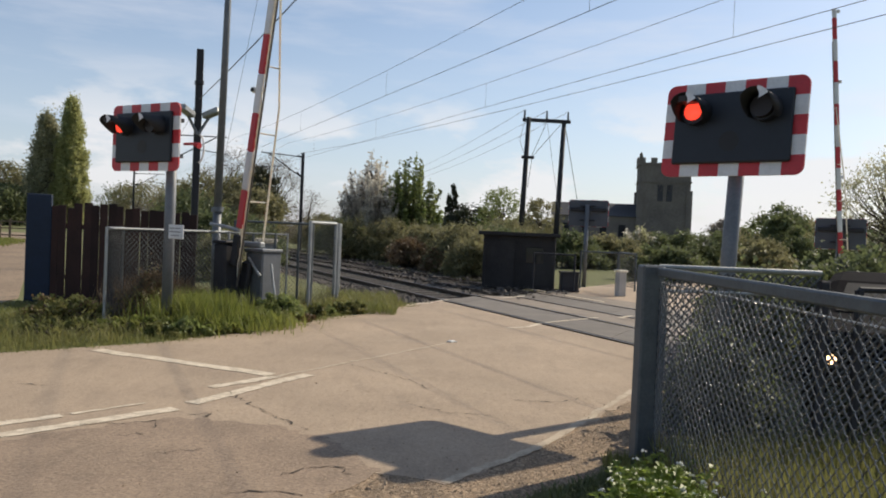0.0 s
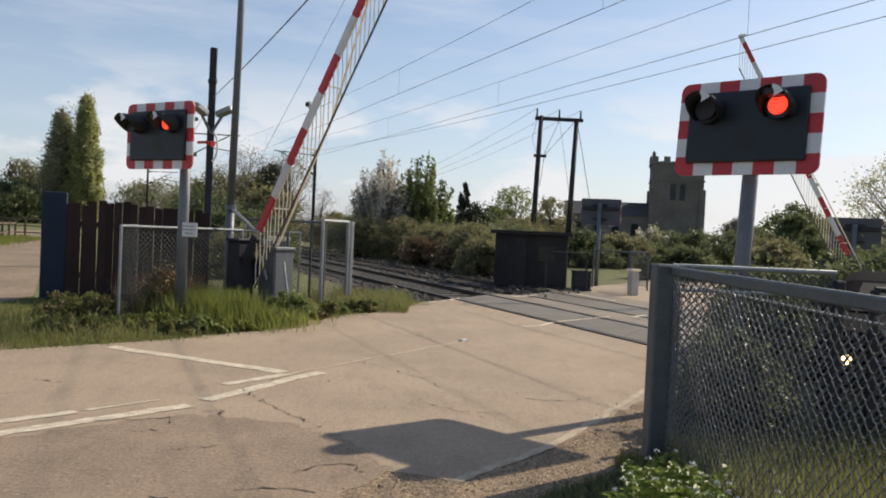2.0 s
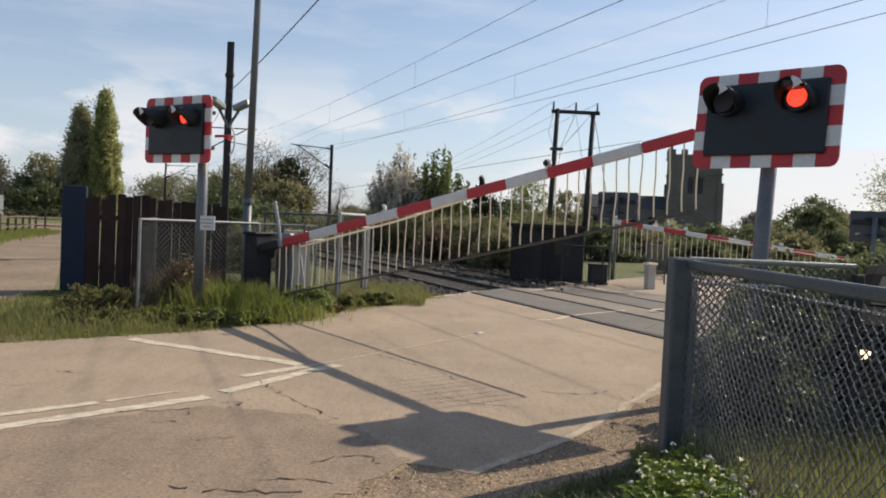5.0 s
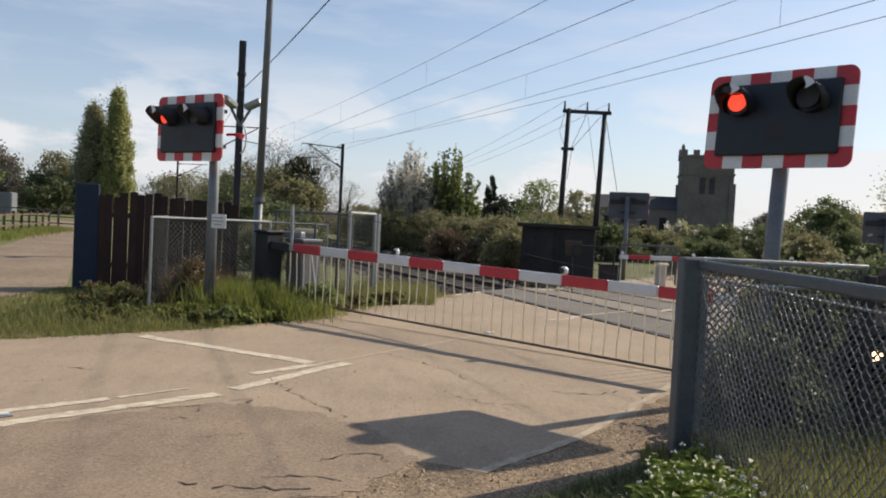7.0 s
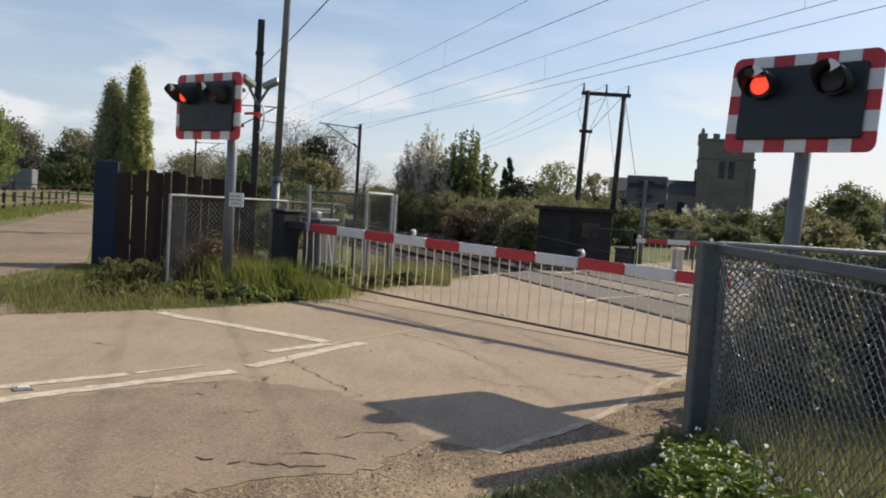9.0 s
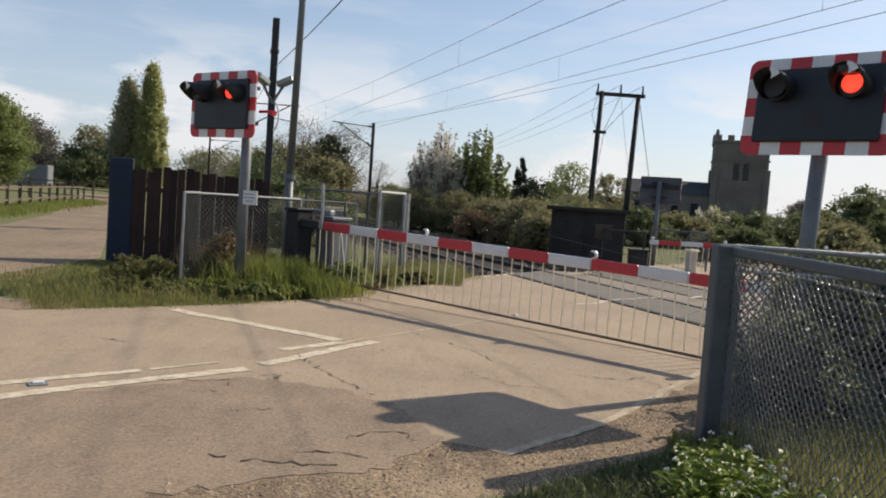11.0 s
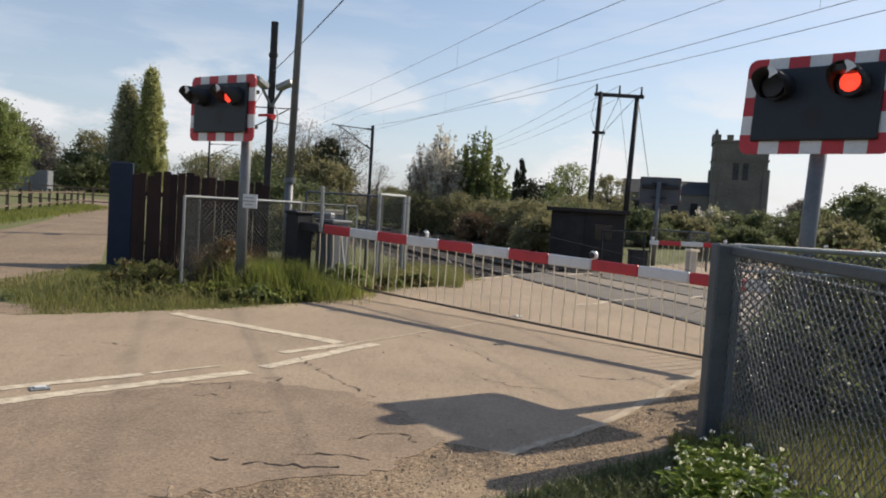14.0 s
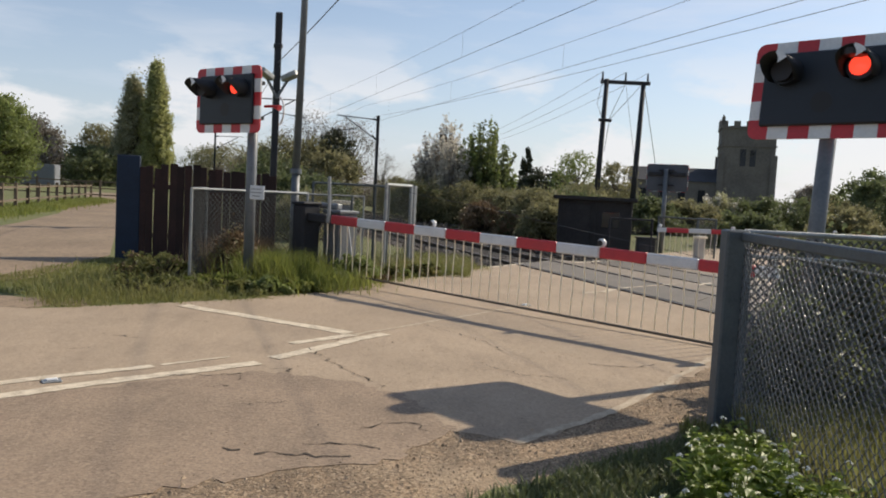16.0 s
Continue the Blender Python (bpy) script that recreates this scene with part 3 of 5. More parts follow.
def signal(m, board, pole, label, plated=False):
    """Local frame: x along the board, -y to the traffic; board and pole are offsets of their centres in it."""
    ob = thing("crossing_signal", label, "crossing signal", m, group="level crossing signals")
    bx, bz = board
    W, H, e = 1.4, 0.944, 0.135
    px, py, ph = pole
    Shape().rod((px, py, -0.1), (px, py, ph), 0.075, n=14).done("pole", GREY_POLE, ob, smooth=True)
    for z in (bz - 0.25, bz + 0.25):
        Shape().box(((px + bx) / 2, py / 2, z), (abs(px - bx) + 0.5, max(0.04, abs(py) - 0.04), 0.05)).done("bracket", DARK_STEEL, ob)
    x0, x1, z0, z1, r = bx - W / 2, bx + W / 2, bz - H / 2, bz + H / 2, 0.09

    def piece(outline, material, nm):
        sh = Shape()
        n = len(outline)
        sh.add([(x, y, z) for y in (-0.012, 0.012) for x, z in outline], [tuple(range(n)), tuple(range(2 * n - 1, n - 1, -1))] + [(i, n + i, n + (i + 1) % n, (i + 1) % n) for i in range(n)])
        sh.done(nm, material, ob)

    cw, ch = W / 7, H / 5
    for i in range(1, 6):
        c = WHITE if i % 2 else RED
        for a, b in ((z1 - e, z1), (z0, z0 + e)):
            piece([(x0 + i * cw, a), (x0 + (i + 1) * cw, a), (x0 + (i + 1) * cw, b), (x0 + i * cw, b)], c, "border_block")
    for i in range(1, 4):
        c = WHITE if i % 2 else RED
        for a, b in ((x0, x0 + e), (x1 - e, x1)):
            piece([(a, z0 + i * ch), (b, z0 + i * ch), (b, z0 + (i + 1) * ch), (a, z0 + (i + 1) * ch)], c, "border_block")
    for sx, sz, cx, cz in ((1, 1, x1, z1), (-1, 1, x0, z1), (-1, -1, x0, z0), (1, -1, x1, z0)):
        arc = [(cx - sx * (r - r * math.cos(q)), cz - sz * (r - r * math.sin(q))) for q in np.linspace(0, math.pi / 2, 6)]
        out = [(cx, cz - sz * ch)] + arc + [(cx - sx * cw, cz), (cx - sx * cw, cz - sz * e), (cx - sx * e, cz - sz * e), (cx - sx * e, cz - sz * ch)]
        piece(out if sx * sz > 0 else out[::-1], RED, "border_block")
    Shape().box((bx, -0.035, bz), (W - 2 * e + 0.03, 0.05, H - 2 * e + 0.03), bevel=0.015).done("black_board", BLACK, ob)
    if plated:
        Shape().box((bx, 0.022, bz), (W - 0.02, 0.018, H - 0.02), bevel=0.008).done("back_plate", SIGN_BACK, ob, "plain grey back of the signal board")
        # dark bars added for the shading across the board's back
        for sx in (-1, 1):
            Shape().box((bx + sx * 0.37, 0.075, bz + 0.13), (0.52, 0.1, 0.13), bevel=0.02).done("back_shade_bar", DARK_STEEL, ob)
    Shape().rod((bx, -0.05, bz - 0.14), (bx, -0.0615, bz - 0.14), 0.1, n=24).done("amber_lens", AMBER_OFF, ob, "unlit amber lens")
    for k, lx in enumerate((bx - 0.34, bx + 0.34)):
        lz = bz + 0.15
        Shape().rod((lx, -0.055, lz), (lx, -0.16, lz), 0.125, n=24).done("lamp_housing", BLACK, ob, smooth=False)
        dome = Shape()
        ring = [[(lx + q * math.cos(t), -0.165 - 0.035 * (1 - (q / 0.1) ** 2), lz + q * math.sin(t)) for t in np.linspace(0, math.tau, 20, endpoint=False)] for q in (0.092, 0.066, 0.034, 0.005)]
        dome.add([p for rr in ring for p in rr], [(a * 20 + i, a * 20 + (i + 1) % 20, a * 20 + 20 + (i + 1) % 20, a * 20 + 20 + i) for a in range(3) for i in range(20)] + [tuple(range(60, 80))])
        dome.done("lens", LAMP_ON, ob, "red lamp lens", smooth=True)
        hood = Shape()
        n = 16
        pts = []
        for rr in (0.148, 0.142):
            for y, drop in ((-0.06, 0.0), (-0.42, 0.02)):
                for i in range(n + 1):
                    a = math.radians(-35 + 250 * i / n)
                    lift = math.sin(a)
                    yy = y if y > -0.1 else -0.2 - 0.22 * max(0, min(1, (lift + 0.6) / 1.1))
                    pts.append((lx + rr * math.cos(a), yy, lz + rr * lift - drop))
        m_ = n + 1
        fs = []
        for i in range(n):
            fs += [(i, i + 1, m_ + i + 1, m_ + i), (2 * m_ + i + 1, 2 * m_ + i, 3 * m_ + i, 3 * m_ + i + 1), (m_ + i, m_ + i + 1, 3 * m_ + i + 1, 3 * m_ + i)]
        hood.add(pts, fs)
        hood.done("hood", HOOD, ob, "black lamp hood", smooth=True)
        # sun glint on the black hood's rim, put in as a white piece
        tip = Shape()
        arc_ = [math.radians(a) for a in range(30, 86, 8)]
        tip.v += [(lx + 0.151 * math.cos(a), -0.425, lz + 0.151 * math.sin(a) - 0.02) for a in arc_] + [(lx + (0.05 + 0.085 * i / 7) * math.cos(a), -0.428, lz + (0.05 + 0.085 * i / 7) * math.sin(a) - 0.02) for i, a in enumerate(arc_)]
        tip.f += [(i, i + 1, 7 + i + 1, 7 + i) for i in range(6)]
        tip.mi += [0] * 6
        tip.done("hood_glint", WHITE, ob, "white glint on the hood rim, built as a thin piece")
        # the lens always glows; this added flap covers it to imitate the unlit phase
        flap = Shape().rod((0, 0.045, -0.108), (0, -0.012, -0.108), 0.104, n=20).done("shutter", LAMP_OFF, ob, "added dark flap standing in for the lamp switched off")
        flap.matrix_basis = pose(lx, -0.205, lz + 0.105)
        BLINK_FLAPS.append((flap, k, (lx, -0.205, lz + 0.105)))
    return ob


near_signal = signal(pose(3.05, 7.38, 0, -6, 0, -45), (0, 2.675), (0.03, 0.13, 3.0), "red and white bordered flashing signal behind the mesh fence")
far_signal = signal(pose(-3.57, 11.5, 0, 0, 0, -34), (0, 2.685), (0.28, 0.24, 3.0), "red and white bordered flashing signal in long grass")
signal(pose(6.83, 27.67, -0.16, 0, 0, 158), (0, 2.6), (0.03, 0.15, 2.9), "grey back of a flashing signal beyond the crossing", True)
signal(pose(13.42, 23.1, -0.16, 0, 0, 150), (0, 2.17), (0.03, 0.15, 2.45), "grey back of a flashing signal beside the far barrier", True)
Shape().box((0.5, 0.17, 1.37), (0.3, 0.02, 0.2), bevel=0.006).done("notice_plate", WHITE, far_signal, "small white notice plate with faded text")
plate_text = Shape()
for i, w in enumerate((0.22, 0.24, 0.16)):
    plate_text.box((0.49, 0.157, 1.42 - 0.05 * i), (w, 0.004, 0.014))
plate_text.done("plate_text", mat("grey_print", (0.3, 0.3, 0.3)), far_signal)
siren = Shape().rod((0.62, 0.3, 2.62), (0.76, 0.3, 2.59), 0.018, 0.045, n=12)
siren.rod((0.45, 0.3, 2.62), (0.62, 0.3, 2.62), 0.02)
siren.done("siren_horn", RED, far_signal, "small red warning horn")
ring = [(0.74 + 0.11 * math.sin(a), 0.3, 2.55 + 0.2 * math.cos(a)) for a in np.linspace(0.2, 3.0, 10)]
Shape().path(ring, 0.014).done("horn_bracket", WHITE, far_signal, "white curved bracket")

# ---- barriers ----
BOOMS = []


def barrier(m, length, pivot_z, first, label, arms):
    """Local frame: x along the lowered boom from the pivot."""
    ob = thing("barrier", label, "barrier", m, group="crossing barriers")
    boom = Shape().box((0.1, 0, 0), (0.5, 0.12, 0.14), bevel=0.02).done("boom", DARK_STEEL, ob, "red and white banded boom")
    boom.location = (0, 0, pivot_z)
    step, x, i = 0.613, first, 0
    while x < length - 0.05:
        e = min(x + step, length)
        w = 0.145 - 0.02 * x / length
        Shape().box(((x + e) / 2, 0, 0), (e - x, 0.06, w), bevel=0.016).done("band", RED if i % 2 == 0 else WHITE, boom)
        x, i = e, i + 1
    for lx in (first + 2.19, first + 4.92, length - 0.08):
        lamp = Shape().box((lx, 0, 0.115), (0.1, 0.09, 0.1), bevel=0.028).done("boom_lamp", WHITE, boom, "small white boom lamp")
        Shape().rod((lx, -0.042, 0.115), (lx, -0.055, 0.115), 0.036, n=12).done("lamp_lens", AMBER_OFF, lamp)
    Shape().path([(0.0, 0.5, -0.03), (2.45, 0.42, -0.03), (4.7, 0.03, -0.03)], 0.017, 8).done("side_rod", BAR_WHITE, boom, "white bent side rod")
    for tx, ty in ((0.9, 0.47), (2.0, 0.435), (3.05, 0.315)):
        Shape().rod((tx, 0.0, -0.03), (tx, ty, -0.03), 0.012, n=6).done("tie", BAR_WHITE, boom)
    if arms:
        Shape().path([(0.43, -0.05, -0.05), (0.43, -0.05, 0.3), (0.4, -0.05, 0.68)], 0.028, 8).done("stay_arm", GALV, boom)
        Shape().path([(0.4, -0.05, 0.68), (3.4, 0, 0.42), (6.6, 0, 0.08)], 0.003, 5).done("stay_cable", WIRE, boom)
        Shape().path([(-0.02, 0.25, -0.02), (-0.25, 0.25, -0.35)], 0.025, 8).done("stay_arm", GALV, boom)
    weight = Shape().box((-0.35, 0.22, -0.05), (0.55, 0.1, 0.2), bevel=0.03)
    weight.done("counterweight", DARK_STEEL, boom)
    drop = pivot_z - 0.22
    hang = []
    xs = np.arange(first - 0.1, length - 0.05, 0.16)
    bent, g = [], np.random.default_rng(81)
    for n_, q in enumerate(xs):
        if len(bent) < 7:
            sway = np.concatenate([[0], np.cumsum(g.normal(0, 0.007, 5))])
            pts = [(sway[k] - 0.5 * sway[-1] * k / 5, 0.4 * sway[k], 0.01 - (drop - 0.05) * k / 5) for k in range(6)]
            bar = Shape().path(pts, 0.0088, 5).done("skirt_bar", BAR_WHITE, ob)
            bent.append(bar)
        else:
            bar = new("skirt_bar", bent[int(g.integers(7))].data)
            bar.parent = ob
        hang.append((bar, float(q)))
    foot = Shape().box(((xs[0] + xs[-1]) / 2, 0, 0), (xs[-1] - xs[0] + 0.03, 0.025, 0.03), bevel=0.006).done("skirt_rail", SKIRT_RAIL, ob, "weathered brown lower rail of the barrier skirt")
    BOOMS.append((boom, hang, foot, pivot_z, drop))
    return ob


BOOM_DIR = (math.cos(radians(-40.24)), math.sin(radians(-40.24)))
near_barrier = barrier(pose(-2.52, 12.884, 0, 0, 0, turn_to(BOOM_DIR)), 7.45, 1.0, 0.462, "red and white barrier with a white hanging skirt", True)
far_barrier = barrier(pose(12.85, 22.0, -0.15, 0, 0, turn_to((-0.998, 0.066))), 7.5, 1.08, 0.5, "red and white barrier across the far side of the crossing", False)

machine = thing("barrier_machine", "grey steel barrier machine cabinet in weeds", "cabinet", pose(-2.13, 13.22, 0, 0, 0, turn_to(BOOM_DIR)), group="barrier machines")
Shape().box((0, 0, 0.52), (0.42, 0.4, 1.1), bevel=0.02).done("body", GREY_POLE, machine)
Shape().box((0, 0, 1.1), (0.46, 0.44, 0.06), bevel=0.015).done("lid", GREY_POLE, machine)
Shape().box((0.05, -0.207, 0.6), (0.3, 0.012, 0.7), bevel=0.005).done("door", GREY_POLE, machine)
Shape().box((-0.2, -0.12, 1.19), (0.62, 0.12, 0.1), bevel=0.02).done("axle_beam", GALV, machine)
Shape().path([(-0.42, -0.3, 1.0), (-0.36, -0.3, 0.45)], 0.02).done("arm_link", GALV, machine)
Shape().path([(0.3, -0.1, 0.9), (0.42, -0.1, 0.4)], 0.02).done("arm_link", GALV, machine)
Shape().box((-0.45, -0.25, 0.35), (0.16, 0.2, 0.3), bevel=0.03).done("counterweight", DARK_STEEL, machine)
motor = thing("barrier_machine", "dark barrier drive unit behind the boom", "cabinet", pose(-2.68, 13.08, 0, 0, 0, turn_to(BOOM_DIR)), group="barrier machines")
Shape().box((0, 0, 0.6), (0.3, 0.36, 1.2), bevel=0.03).done("body", DARK_STEEL, motor)
Shape().box((0.0, 0, 1.22), (0.34, 0.4, 0.05), bevel=0.02).done("lid", DARK_STEEL, motor)
farm = copy_thing(motor, pose(13.1, 22.3, -0.15, 0, 0, 160))


# ---- mesh fences ----
def chain_link(a, b, z0, z1, pitch, r, name, material, parent, offset=0.004):
    """A wire net between two upright lines."""
    a, b = Vector((*a, 0)), Vector((*b, 0))
    w, h = (b - a).length, z1 - z0
    u = (b - a) / w
    side = Vector((-u.y, u.x, 0))
    step = pitch * math.sqrt(2)
    sh = Shape()
    k = -h
    while k < w:
        for flip in (0, 1):
            lo, hi = max(0, -k), min(h, w - k)
            if hi - lo > 0.02:
                p0, p1 = (k + lo, lo), (k + hi, hi)
                if flip:
                    p0, p1 = (p0[0], h - p0[1]), (p1[0], h - p1[1])
                q0, q1 = (a + u * p[0] + Vector((0, 0, z0 + p[1])) + side * (offset if flip else -offset) for p in (p0, p1))
                sh.rod(q0, q1, r, n=4, caps=False)
        k += step
    return sh.done(name, material, parent)


def woven_net(a, b, z0, z1, pitch, r, name, material, parent):
    """Upright zigzag wires hooked into one another; each leans one way before the net and the other way behind it."""
    a, b = Vector((*a, 0)), Vector((*b, 0))
    w = (b - a).length
    u = (b - a) / w
    side = Vector((-u.y, u.x, 0))
    half = pitch / math.sqrt(2)
    rows = int((z1 - z0) / half)
    g = np.random.default_rng(19)
    sh = Shape()
    for i in range(int(w / half)):
        tilt = g.normal(0, 0.0025)
        for k in range(rows):
            up = (i + k) % 2
            x0, x1 = (i + 1 - up) * half + tilt, (i + up) * half + tilt
            out = side * (0.005 if up else -0.005)
            p, q = a + u * x0 + Vector((0, 0, z0 + k * half)), a + u * x1 + Vector((0, 0, z0 + (k + 1) * half))
            m0, m1 = p.lerp(q, 0.16) + out, p.lerp(q, 0.84) + out
            for c, d in ((p, m0), (m0, m1), (m1, q)):
                sh.rod(c, d, r, n=5, caps=False)
    return sh.done(name, material, parent, smooth=True)


fence = thing("mesh_fence", "grey chain-link fence with a heavy corner post", "fence")
Shape().box((1.735, 5.24, 0.67), (0.15, 0.15, 1.38), bevel=0.012).done("corner_post", POST_GREY, fence, "heavy weathered grey steel post")
Shape().box((1.8, 5.17, 0.62), (0.05, 0.05, 1.2), bevel=0.008).done("edge_strip", POST_GREY, fence)
for y in (1.9, -0.2):
    Shape().box((1.66, y, 0.65), (0.08, 0.08, 1.33), bevel=0.01).done("post", POST_GREY, fence)
run = Matrix.Translation((1.77, 5.16, 0)) @ Matrix.Rotation(math.atan2(-5.4, -0.13), 4, "Z")
Shape().box((2.7, 0, 1.32), (5.4, 0.045, 0.06), run, bevel=0.01).done("top_rail", POST_GREY, fence)
Shape().rod(run @ Vector((0, 0.02, 1.245)), run @ Vector((5.4, 0.02, 1.245)), 0.006).done("strand", GALV, fence)
Shape().rod(run @ Vector((0, 0.02, 0.15)), run @ Vector((5.4, 0.02, 0.15)), 0.004).done("strand", GALV, fence)
woven_net((1.77, 5.14), (1.64, -0.2), 0.04, 1.31, 0.05, 0.0028, "wire_net", MESH, fence)
back = thing("mesh_fence", "low galvanised rail fence running off the corner post", "fence")
Shape().rod((1.8, 5.27, 1.35), (2.95, 5.3, 1.35), 0.018, n=8).done("top_rail", GALV, back)
Shape().box((2.97, 5.3, 0.65), (0.07, 0.07, 1.3), bevel=0.01).done("post", DARK_STEEL, back)
Shape().rod((1.8, 5.27, 1.19), (2.95, 5.3, 1.19), 0.012, n=8).done("rail", GALV, back)
# wire thickened and darkened to hold the shade of the backlit net
chain_link((1.82, 5.28), (2.95, 5.31), 0.03, 1.32, 0.04, 0.0075, "wire_net", NET_BACKLIT, back, offset=0.008)
side_net = thing("mesh_fence", "galvanised mesh panel beyond the car", "fence")
chain_link((3.2, 5.25), (5.6, 5.1), 0.95, 1.24, 0.05, 0.003, "wire_net", MESH, side_net)
# lower net likewise carries backlit shade in its dark, thick wire
chain_link((3.0, 5.29), (5.6, 5.12), 0.03, 0.95, 0.04, 0.008, "wire_net", NET_BACKLIT, side_net, offset=0.008)
for x in (3.2, 5.6):
    Shape().box((x, 5.25 if x < 4 else 5.1, 0.62), (0.05, 0.05, 1.26), bevel=0.008).done("post", DARK_STEEL, side_net)
Shape().rod((3.2, 5.25, 1.25), (5.6, 5.1, 1.25), 0.02).done("top_rail", DARK_STEEL, side_net)


def enclosure(name, label, pts, h, parts_mat, net, r=0.022, lower=False, pitch=0.06):
    ob = thing(name, label, "fence", group="equipment enclosures")
    for x, y in pts:
        Shape().rod((x, y, -0.05), (x, y, h), r, n=8).done("post", parts_mat, ob)
    for a, b in zip(pts, pts[1:]):
        Shape().rod((*a, h - 0.02), (*b, h - 0.02), r * 0.9, n=8).done("top_rail", parts_mat, ob)
        if lower:
            Shape().rod((*a, h - 0.1), (*b, h - 0.1), r * 0.5, n=6).done("rail", parts_mat, ob)
        chain_link(a, b, 0.05, h - 0.03, pitch, 0.0028, "wire_net", net, ob)
    return ob


enclosure("mesh_enclosure", "galvanised tube and mesh enclosure in long grass", [(-4.2, 12.6), (-4.06, 11.5), (-2.72, 13.3)], 1.4, GALV, THIN_MESH)
enclosure("mesh_enclosure", "rear side of the galvanised mesh enclosure", [(-4.2, 12.6), (-2.55, 14.6), (-2.2, 14.9)], 1.38, POST_GREY, THIN_MESH)
enclosure("mesh_gate", "galvanised mesh gate beside the railway", [(-1.54, 14.75), (-1.14, 15.65)], 1.63, GALV, THIN_MESH, 0.035)
enclosure("mesh_fence", "galvanised mesh fence beside the railway gate", [(-1.09, 15.75), (-1.16, 17.2)], 1.62, GALV, THIN_MESH, 0.035)
enclosure("mesh_fence", "dark mesh fence behind the barrier machine", [(-3.0, 15.2), (-1.85, 15.6), (-1.5, 14.8)], 1.6, POST_GREY, THIN_MESH, 0.025)
inner = enclosure("mesh_fence", "short tube frame inside the railway fence", [(-2.2, 15.0), (-2.0, 15.1)], 1.38, GALV, THIN_MESH, 0.018)
enclosure("mesh_enclosure", "galvanised mesh pen beyond the crossing", [(6.0, 25.0), (7.06, 24.5), (7.6, 24.4), (7.5, 25.9)], 1.15, POST_GREY, THIN_MESH, 0.03)
enclosure("mesh_fence", "dark mesh fence beside the hut", [(4.3, 24.0), (5.5, 23.7)], 1.05, DARK_STEEL, THIN_MESH, 0.03)
bollard = thing("concrete_post", "white concrete post with a square cap", "post", pose(6.88, 23.5, -0.16, 0, 0, 20))
Shape().box((0, 0, 0.37), (0.27, 0.22, 0.74), bevel=0.02).done("shaft", CONCRETE, bollard)
Shape().box((0, 0, 0.77), (0.34, 0.3, 0.07), bevel=0.02).done("cap", BAR_WHITE, bollard, "white cap")

# ---- timber fence ----
hoarding = thing("timber_fence", "dark brown upright board fence with narrow gaps", "fence")
a, b = Vector((-6.05, 14.35)), Vector((-3.55, 14.52))
n = 18
for i in range(n):
    p = a.lerp(b, (i + 0.5) / n)
    h = 1.7 + 0.025 * math.sin(i * 2.1) + (0.06 if 2 < i < 9 else 0) - 0.03 * (i > 12)
    Shape().box((0, 0, h / 2), ((b - a).length / n - 0.002 - 0.008 * (i % 5 == 1), 0.022, h), pose(p.x, p.y, 0, 0, 0.6 * math.sin(i * 3.7), turn_to(b - a)), bevel=0.004).done("board", WOOD, hoarding)
for z in (0.45, 1.35):
    mid = (a + b) / 2
    Shape().box((0, 0.035, z), ((b - a).length, 0.04, 0.09), pose(mid.x, mid.y, 0, 0, 0, turn_to(b - a)), bevel=0.006).done("rail", WOOD, hoarding)
gatepost = thing("gate_post", "tall square post painted dark blue", "post", pose(-6.25, 14.4, 0, 0, 0, 20))
Shape().box((0, 0, 0.95), (0.4, 0.3, 1.9), bevel=0.015).done("shaft", BLUE, gatepost)


# ---- overhead line and poles ----
def mast(m, h, arm, label, dark=DARK_STEEL, w=0.2):
    ob = thing("overhead_line_mast", label, "mast", m, group="overhead line masts")
    Shape().box((0, 0, h / 2), (w, w * 0.9, h), bevel=0.02).done("post", dark, ob)
    if arm:
        z = min(h - 0.25, 6.7)
        Shape().rod((0, 0, z), (arm, 0, z + 0.12), 0.035).rod((0, 0, z - 1.5), (arm * 0.8, 0, z + 0.05), 0.035).done("cantilever", dark, ob)
        Shape().rod((arm * 0.45, 0, z - 0.75), (arm * 1.05, 0, z - 0.95), 0.025).rod((arm * 0.95, 0, z - 0.95), (arm * 0.95, 0, z - 1.2), 0.02).done("registration_arm", dark, ob)
        Shape().rod((0.1, 0, z), (0.4, 0, z + 0.03), 0.07, n=8).done("insulator", dark, ob)
        Shape().rod((0.15, 0, z - 1.4), (0.4, 0, z - 1.1), 0.07, n=8).done("insulator", dark, ob)
    return ob


ACROSS = turn_to(RAIL_N)
camera_mast = mast(pose(-6.3, 25.4, 0, 0, 0, ACROSS), 6.95, 0, "dark steel overhead line mast with two cameras", w=0.21)
for sx in (-1, 1):
    Shape().rod((0, -0.1, 4.25), (sx * 0.3, -0.15, 4.8), 0.045, n=8).done("camera_bracket", GREY_POLE, camera_mast)
    Shape().box((0, 0, 0), (0.28, 0.62, 0.2), pose(sx * 0.38, -0.3, 4.95, -18, 0, sx * 42), bevel=0.04).done("camera_housing", GALV, camera_mast, "white camera housing")
Shape().box((0, 0, 0.0), (0.27, 0.26, 0.2), pose(0, 0, 5.9), bevel=0.05).done("clamp", DARK_STEEL, camera_mast)
mast(pose(-6.75, 57.5, -0.15, 0, 0, ACROSS + 180), 7.0, 3.0, "dark overhead line mast beyond the railway")
for k in range(9):
    mast(pose(*tp(50 + 45 * k, -3.0), 0, 0, 0, ACROSS), 7.2, 3.2, "distant dark overhead line mast")
    if k:
        mast(pose(*tp(60 + 45 * k, 7.6), 0, 0, 0, ACROSS + 180), 7.0, 3.0, "distant dark overhead line mast")

